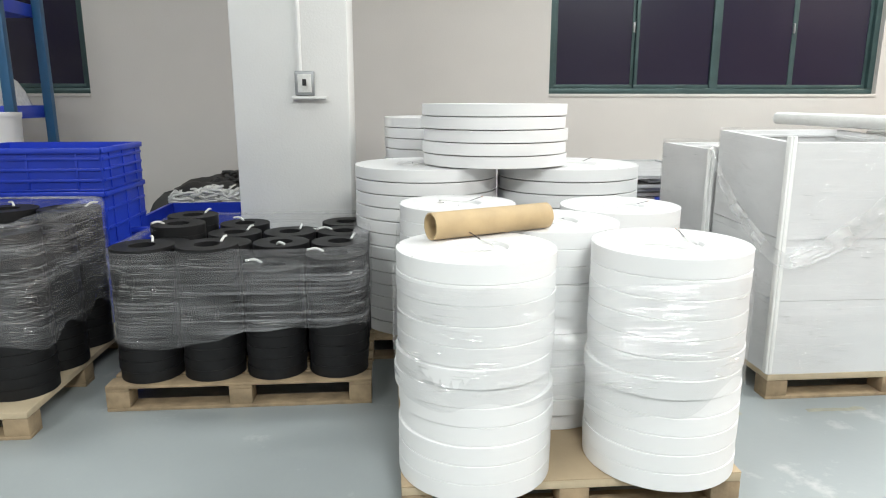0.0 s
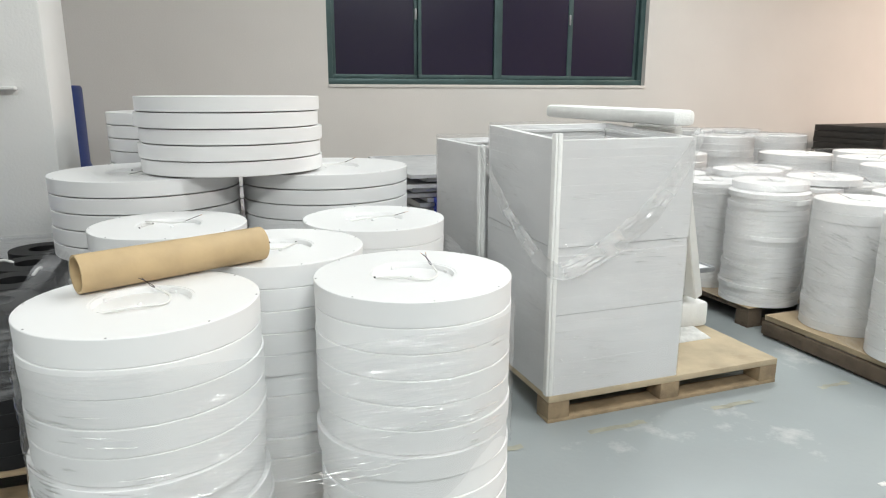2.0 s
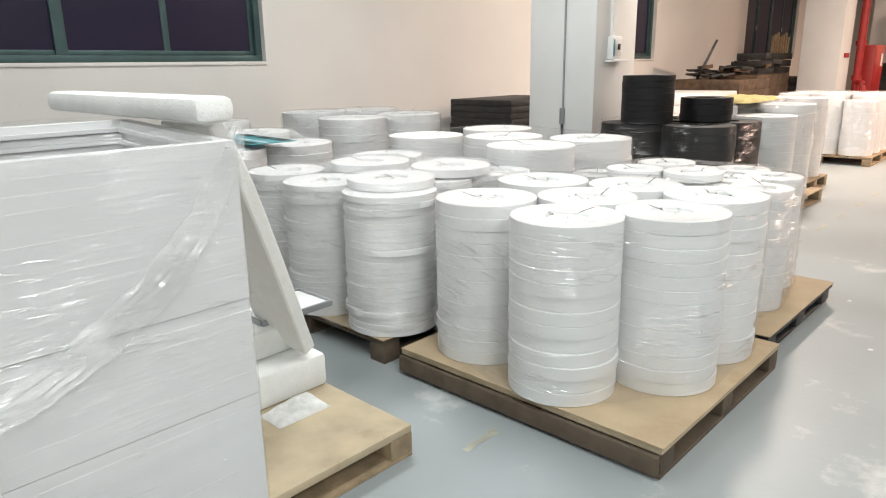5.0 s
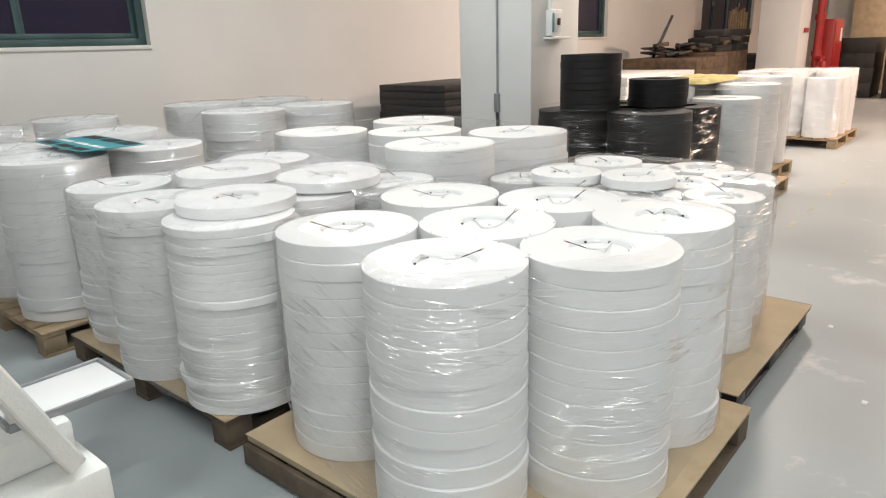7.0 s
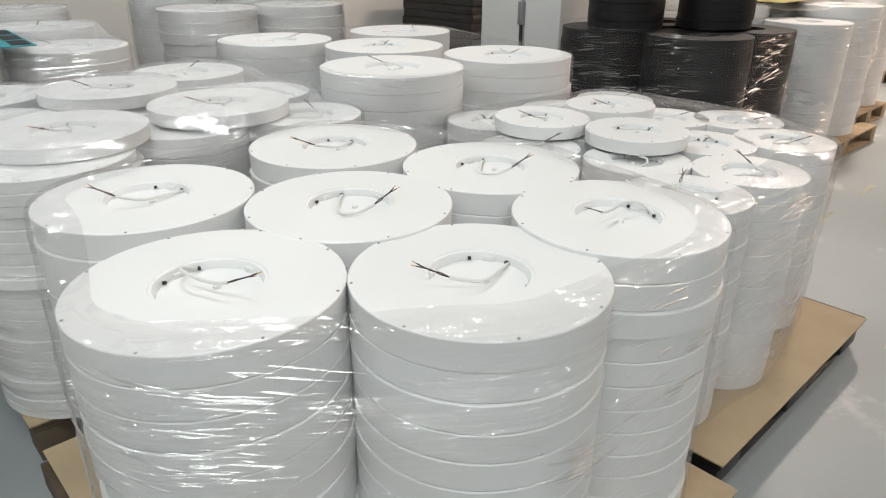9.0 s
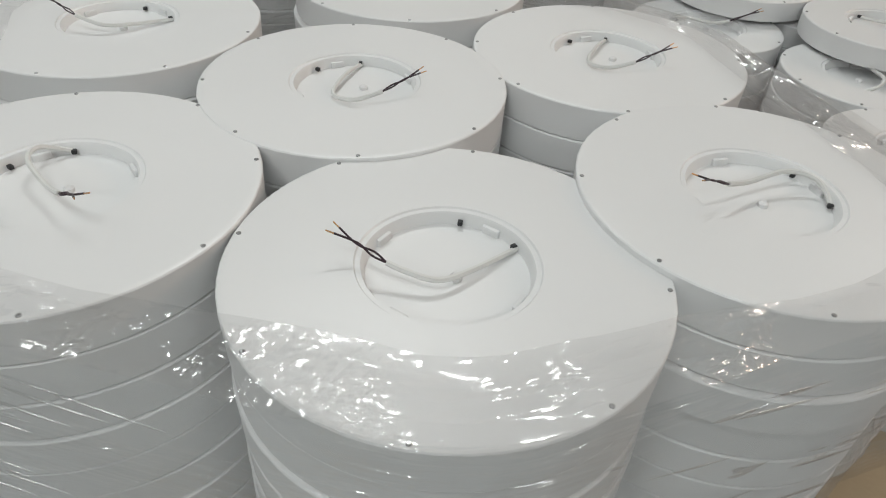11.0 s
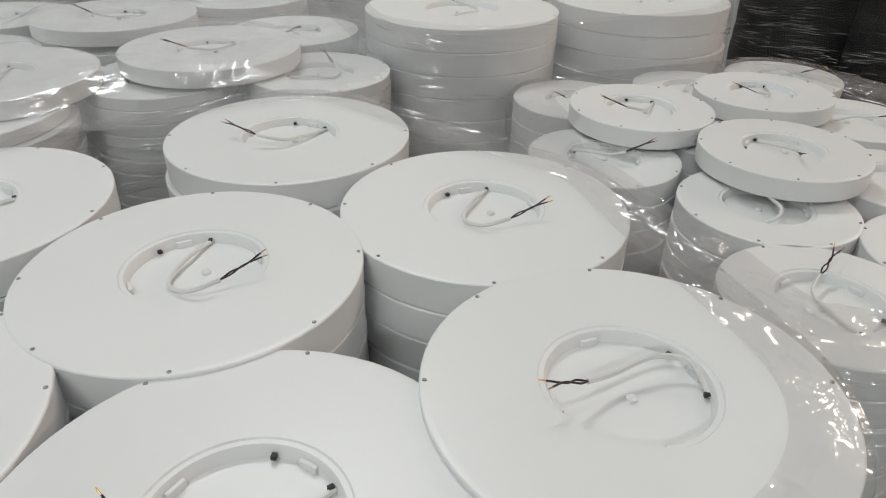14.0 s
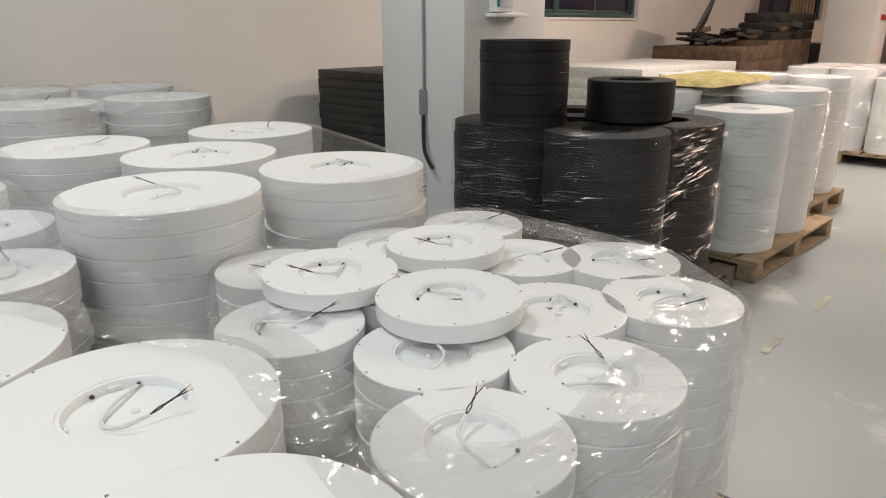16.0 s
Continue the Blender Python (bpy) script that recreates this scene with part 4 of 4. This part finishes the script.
# rows against the wall
BACK = [
    ((3.27, 4.42, 4.72, 5.86), [(3.55, 5.0, 0.25, 0.872), (4.08, 5.03, 0.25, 0.86), (3.55, 5.56, 0.25, 0.87), (4.12, 5.57, 0.25, 0.9)]),
    ((4.66, 5.88, 5.16, 6.6), [(4.98, 5.5, 0.275, 0.95), (5.55, 5.44, 0.265, 0.95), (5.05, 6.12, 0.27, 0.97), (5.64, 6.1, 0.27, 0.96)]),
    ((3.3, 4.5, 5.92, 6.85), [(3.62, 6.3, 0.25, 0.92), (4.18, 6.22, 0.25, 0.94)]),
]
for (x0, x1, y0, y1), discs in BACK:
    pallet(x0, x1, y0, y1, PH, label="wooden pallet under white drums by the wall", sheet=False)
    for x, y, r, zt in discs:
        stack(x, y, r, PH, zt, 0.058, 0.1, lean=0.012, near=False)
    wrap([d[:3] for d in discs], 0.2, min(d[3] for d in discs) - 0.02, M_FILM, "clear stretch film wound round white drums", fold=0.0, ragged=0.04, crinkle=0.01)
    drape(discs, 0.8, M_COVER, "hazy loose film over white drums by the wall")
ob = tagged(link("printed_card", boxed(-0.33, 0.33, -0.15, 0.15, 0, 0.004), M_TEAL, smooth=False), "teal printed card lying on white drums", "printed card")
ob.matrix_basis = pose(3.76, 5.06, 0.905, 0, 0, 86)
for a, b in ((-0.3, -0.14), (-0.1, 0.06), (0.12, 0.3)):
    link("print_bar", boxed(a, b, -0.14, -0.07, 0.0042, 0.0052), M_PLASTIC_BLACK, ob, "black printed block", smooth=False)
    link("print_bar", boxed(a, b, 0.09, 0.14, 0.0042, 0.0052), M_PLASTIC_BLACK, ob, "black printed block", smooth=False)
    link("print_line", boxed(a, b, 0.02, 0.05, 0.0042, 0.0052), M_PAPER, ob, "white printed line", smooth=False)

# black goods against the wall
def slab_pile(x0, x1, y0, y1, z0, z1, n, material, label, seed):
    rr = random.Random(seed)
    top = tagged(new("goods_pile"), label, "goods")
    h = (z1 - z0) / n
    for k in range(n):
        a, b = rr.uniform(-0.012, 0.012), rr.uniform(-0.012, 0.012)
        link("sheet", boxed(x0 + a, x1 + a, y0 + b, y1 + b, z0 + k * h, z0 + (k + 1) * h - 0.002, 0.003), material, top)


slab_pile(7.45, 8.7, 5.8, 6.7, 0.0, 0.96, 14, M_DARK, "pile of flat black panels by the wall", 3)

# black drums with two spools
pallet(6.25, 7.42, 3.02, 4.2, PH, M_OLDWOOD, label="dark wooden pallet under wrapped black drums", sheet=False)
DARK = [(6.59, 3.86, 0.27), (7.1, 3.84, 0.27), (6.63, 3.35, 0.27), (7.11, 3.33, 0.27)]
for x, y, r in DARK:
    for k in range(13):
        me = cached("bigring", lambda: ring("ring_light", 0.27, 0.0575, 0.11, M_BLACK, 40))
        ob = new("ring_light", me)
        ob.matrix_basis = pose(x + RND.uniform(-0.004, 0.004), y + RND.uniform(-0.004, 0.004), PH + 0.058 * k)
        tagged(ob, "wide black ring light housing in a wrapped stack", "ring light", "wide black housings")
wrap(DARK, 0.18, 0.88, M_FILM_CLEAR, "clear stretch film wound round black drums", ridges=560, fold=0.1, ragged=0.02, crinkle=0.01)
for x, y, r, n in ((6.52, 3.73, 0.2, 8), (6.945, 3.435, 0.2, 4)):
    for k in range(n):
        me = cached("spool", lambda: ring("ring_light", 0.2, 0.0446, 0.1, M_BLACK, 40))
        ob = new("ring_light", me)
        ob.matrix_basis = pose(x + RND.uniform(-0.004, 0.004), y + RND.uniform(-0.004, 0.004), 0.885 + 0.045 * k)
        tagged(ob, "black ring light housing stacked on wrapped drums", "ring light", "black housings on top")

# white stacks farther down the aisle
for px, py, n0, n1, r, zt, wide in ((7.55, 3.0, 2, 2, 0.25, 0.95, 1.25), (8.9, 3.2, 2, 3, 0.2, 0.95, 0.85), (11.5, 3.14, 3, 3, 0.2, 0.9, 1.25)):
    pallet(px, px + wide, py - 0.04, py + 1.2, PH, label="light wooden pallet under wrapped white drums", sheet=False)
    g = [(px + r + 0.03 + 2.06 * r * i, py + r + 2.06 * r * j, r) for i in range(n0) for j in range(n1)]
    for k, (x, y, rr) in enumerate(g):
        stack(x, y, rr, PH, zt - (0.075 if k == 0 else 0), 0.075, HO, lean=0.005, dressed=False, near=False)
    wrap(g, 0.2, zt - 0.09, M_FILM, "clear stretch film wound round white drums", fold=0.0, ragged=0.03)
    drape([(*c, zt) for c in g[1:]], zt - 0.03, M_COVER, "hazy loose film over wrapped white drums")
heap("yellow_cloth", 8.25, 3.66, 0.972, 0.9, 0.5, 0.04, M_YELLOW, "crumpled yellow cloth spread over wrapped drums", "cloth", 9, amp=0.02)

# ---- far end ----
for x0, x1, y0, y1, z1, m, n in ((10.2, 12.4, 5.2, 6.4, 0.9, M_PAPER, 8), (12.8, 14.2, 5.3, 6.5, 1.05, M_BROWN, 6), (14.4, 16.2, 5.6, 6.6, 1.1, M_BROWN, 5), (16.8, 18.4, 5.6, 6.6, 1.0, M_DARK, 6)):
    slab_pile(x0, x1, y0, y1, 0, z1, n, m, "pile of packed goods along the wall", int(x0 * 7))


def scrap(x, y, z, w, d, n, seed, material, label):
    """A jumble of plates, bars and trays lying over one another."""
    rr = random.Random(seed)
    top = tagged(new("scrap_heap"), label, "scrap")
    top.location = (x, y, z)
    for k in range(n):
        a, b, c = rr.uniform(0.15, 0.5), rr.uniform(0.08, 0.3), rr.uniform(0.02, 0.1)
        ob = link("scrap_piece", boxed(-a / 2, a / 2, -b / 2, b / 2, 0, c, 0.006), material if rr.random() < 0.7 else M_BROWN, top)
        ob.matrix_basis = pose(rr.uniform(-w / 2, w / 2), rr.uniform(-d / 2, d / 2), 0.03 + k * 0.009, rr.uniform(-12, 12), rr.uniform(-12, 12), rr.uniform(0, 180))


def dark_tray(x, y, z, w, d, h, rot, material=None, tilt=0):
    top = tagged(new("tray"), "dark open tray stacked on goods by the wall", "tray", "dark trays by the wall")
    top.matrix_basis = pose(x, y, z, tilt, 0, rot)
    link("base", boxed(-w / 2, w / 2, -d / 2, d / 2, 0, 0.02, 0.003), material or M_DARK, top)
    for x0, x1, y0, y1 in ((-w / 2, w / 2, -d / 2, -d / 2 + 0.02), (-w / 2, w / 2, d / 2 - 0.02, d / 2), (-w / 2, -w / 2 + 0.02, -d / 2 + 0.02, d / 2 - 0.02), (w / 2 - 0.02, w / 2, -d / 2 + 0.02, d / 2 - 0.02)):
        link("side", boxed(x0, x1, y0, y1, 0.02, h, 0.003), material or M_DARK, top)


scrap(13.6, 5.9, 1.05, 1.0, 0.7, 16, 4, M_DARK, "jumble of dark metal scrap on cartons")
scrap(15.3, 6.0, 1.1, 1.4, 0.6, 18, 6, M_DARK, "jumble of dark metal scrap beside trays")
ob = tagged(link("dark_plate", boxed(-0.5, 0.5, -0.02, 0.02, 0, 0.55, 0.005), M_DARK), "dark sheet plate leaning on scrap by the wall", "plate")
ob.matrix_basis = pose(13.25, 6.2, 1.06, 24, 18, 30)
for k in range(3):
    dark_tray(15.0 + 0.05 * k, 5.9, 1.1 + 0.13 * k, 0.8, 0.5, 0.12, 4 * k)
    dark_tray(16.0 - 0.04 * k, 5.9, 1.1 + 0.13 * k, 0.7, 0.5, 0.12, -5 * k)
# slatted pale boards stood up before the far window
for k in range(7):
    tagged(link("board", boxed(17.2 + 0.17 * k, 17.26 + 0.17 * k, 6.3, 6.34, 1.002, 1.85 + 0.04 * (k % 3), 0.004), M_WOOD), "pale narrow board standing against the window", "board", "pale boards by the window")
bm = bmesh.new()
tube(bm, [(17.01, 4.6, 0.0), (17.01, 4.6, H)], 0.07, 14)
rp = tagged(link("fire_pipe", bm, M_RED), "red fire water standpipe from floor to ceiling", "pipe")
for z in (0.95, 1.6):
    bm = bmesh.new()
    tube(bm, [(17.01, 4.6, z), (17.01, 4.6, z + 0.09)], 0.095, 14)
    link("coupling", bm, M_RED, rp)
bm = bmesh.new()
tube(bm, bez([(17.01, 4.6, 0.9), (16.81, 4.45, 0.9), (16.76, 4.4, 0.75), (16.76, 4.4, 0.5)], 12), 0.05, 12)
link("branch", bm, M_RED, rp)
fc = tagged(link("fire_cabinet", boxed(17.81, 18.61, 4.5, 4.75, 0.0, 1.62, 0.01), M_RED), "red steel fire hose cabinet with a pale sticker", "fire cabinet")
link("door", boxed(17.85, 18.57, 4.488, 4.4985, 0.5, 1.58, 0.004), M_RED, fc)
link("sticker", boxed(18.31, 18.46, 4.482, 4.486, 1.2, 1.45), M_PAPER, fc, "white sticker", smooth=False)
tagged(link("sign_plate", boxed(16.36, 16.66, 4.7, 4.717, 1.38, 1.46, 0.003), M_RED), "small red sign plate on a pillar", "sign")
for y in (1.2, 2.6, 4.0):
    slab_pile(19.5, 20.7, y, y + 1.2, 0, 1.25, 4, M_DARK, "tall stack of black cartons", int(y * 10))
# pale curtain wall of boards at the far end
for k in range(6):
    tagged(link("wall_panel", boxed(22.0, 22.05, -1.0 + 1.0 * k, -0.04 + 1.0 * k, 0, 2.6, 0.005), M_PLY), "pale plywood partition panel at the hall's end", "panel", "partition panels", "structure")

# blue rack by the window
rk = tagged(new("storage_rack"), "blue steel storage rack with loaded shelves", "rack")
rk.location = (-3.9, 5.4, 0)
for x in (0, 1.02):
    for y in (0, 0.6):
        link("upright", boxed(x, x + 0.07, y, y + 0.06, 0, 2.6, 0.004), M_BLUESTEEL, rk)
for z in (0.4, 1.2, 2.0):
    link("shelf", boxed(0.071, 1.019, 0, 0.66, z, z + 0.1, 0.004), M_BLUE, rk)
heap("rack_goods", -3.35, 5.72, 1.3, 0.8, 0.5, 0.25, M_PAPER, "pale goods heaped on a rack shelf", "goods", 12)
bm = bmesh.new()
spin(bm, [(0, 0), (0.2, 0), (0.22, 0.5), (0.225, 0.5), (0.225, 0.53), (0.215, 0.53), (0.2, 0.03), (0, 0.03)], 32)
tagged(link("bucket", bm, M_WHITE), "white plastic bucket standing on goods", "bucket").location = (-2.75, 4.9, 0.73)
slab_pile(-3.2, -2.3, 4.6, 5.25, 0, 0.728, 6, M_PAPER, "pile of pale boxes under a bucket", 31)

join_loose("lights", "ceiling_lights", M_WHITE, "white round ceiling lights in wrapped stacks", "ceiling lights")
join_loose("rings", "ring_lights", M_BLACK, "black ring light housings in wrapped stacks", "ring lights")

# blue barrel by the wall
bm = bmesh.new()
spin(bm, [(0, 0), (0.27, 0), (0.28, 0.02), (0.28, 0.35), (0.29, 0.37), (0.29, 0.39), (0.28, 0.41), (0.28, 0.75), (0.29, 0.77), (0.29, 0.79), (0.28, 0.81), (0.28, 1.36), (0.27, 1.38), (0.25, 1.38), (0.25, 1.36), (0, 1.36)], 32)
tagged(link("barrel", bm, mat("dark_blue_plastic", (0.01, 0.03, 0.16), 0.4, vary=0.1)), "dark blue plastic barrel by the wall", "barrel").location = (-0.62, 6.2, 0)
# litter
for k, (x, y, m) in enumerate(((1.95, 1.75, M_TEAL), (2.6, 1.95, M_PAPER), (3.0, 1.7, M_PAPER), (5.0, 1.75, M_PAPER), (5.7, 2.0, M_PAPER))):
    heap("litter", x, y, 0.0, 0.035, 0.02, 0.004, m, "small scrap of film litter on the floor", "litter", 20 + k, 8, amp=0.01)

# ---- marks on the floor ----
for k in range(14):
    x = 1.2 + 0.62 * k
    bm = bmesh.new()
    L, w = RND.uniform(0.12, 0.34), 0.025
    vs = [bm.verts.new((x + u * L + 0.01 * noise.noise(Vector((u * 9, k, 0))), 2.62 + 0.012 * noise.noise(Vector((u * 5, k, 3))) + s * w * (0.6 + 0.5 * noise.noise(Vector((u * 12, k, s)))), 0.0025)) for s in (-1, 1) for u in [i / 8 for i in range(9)]]
    for i in range(8):
        bm.faces.new((vs[i], vs[i + 1], vs[10 + i], vs[9 + i]))
    tagged(link("floor_line", bm, M_LINE, smooth=False), "worn yellow line painted on the floor", "floor marking", "worn yellow floor lines", "structure")
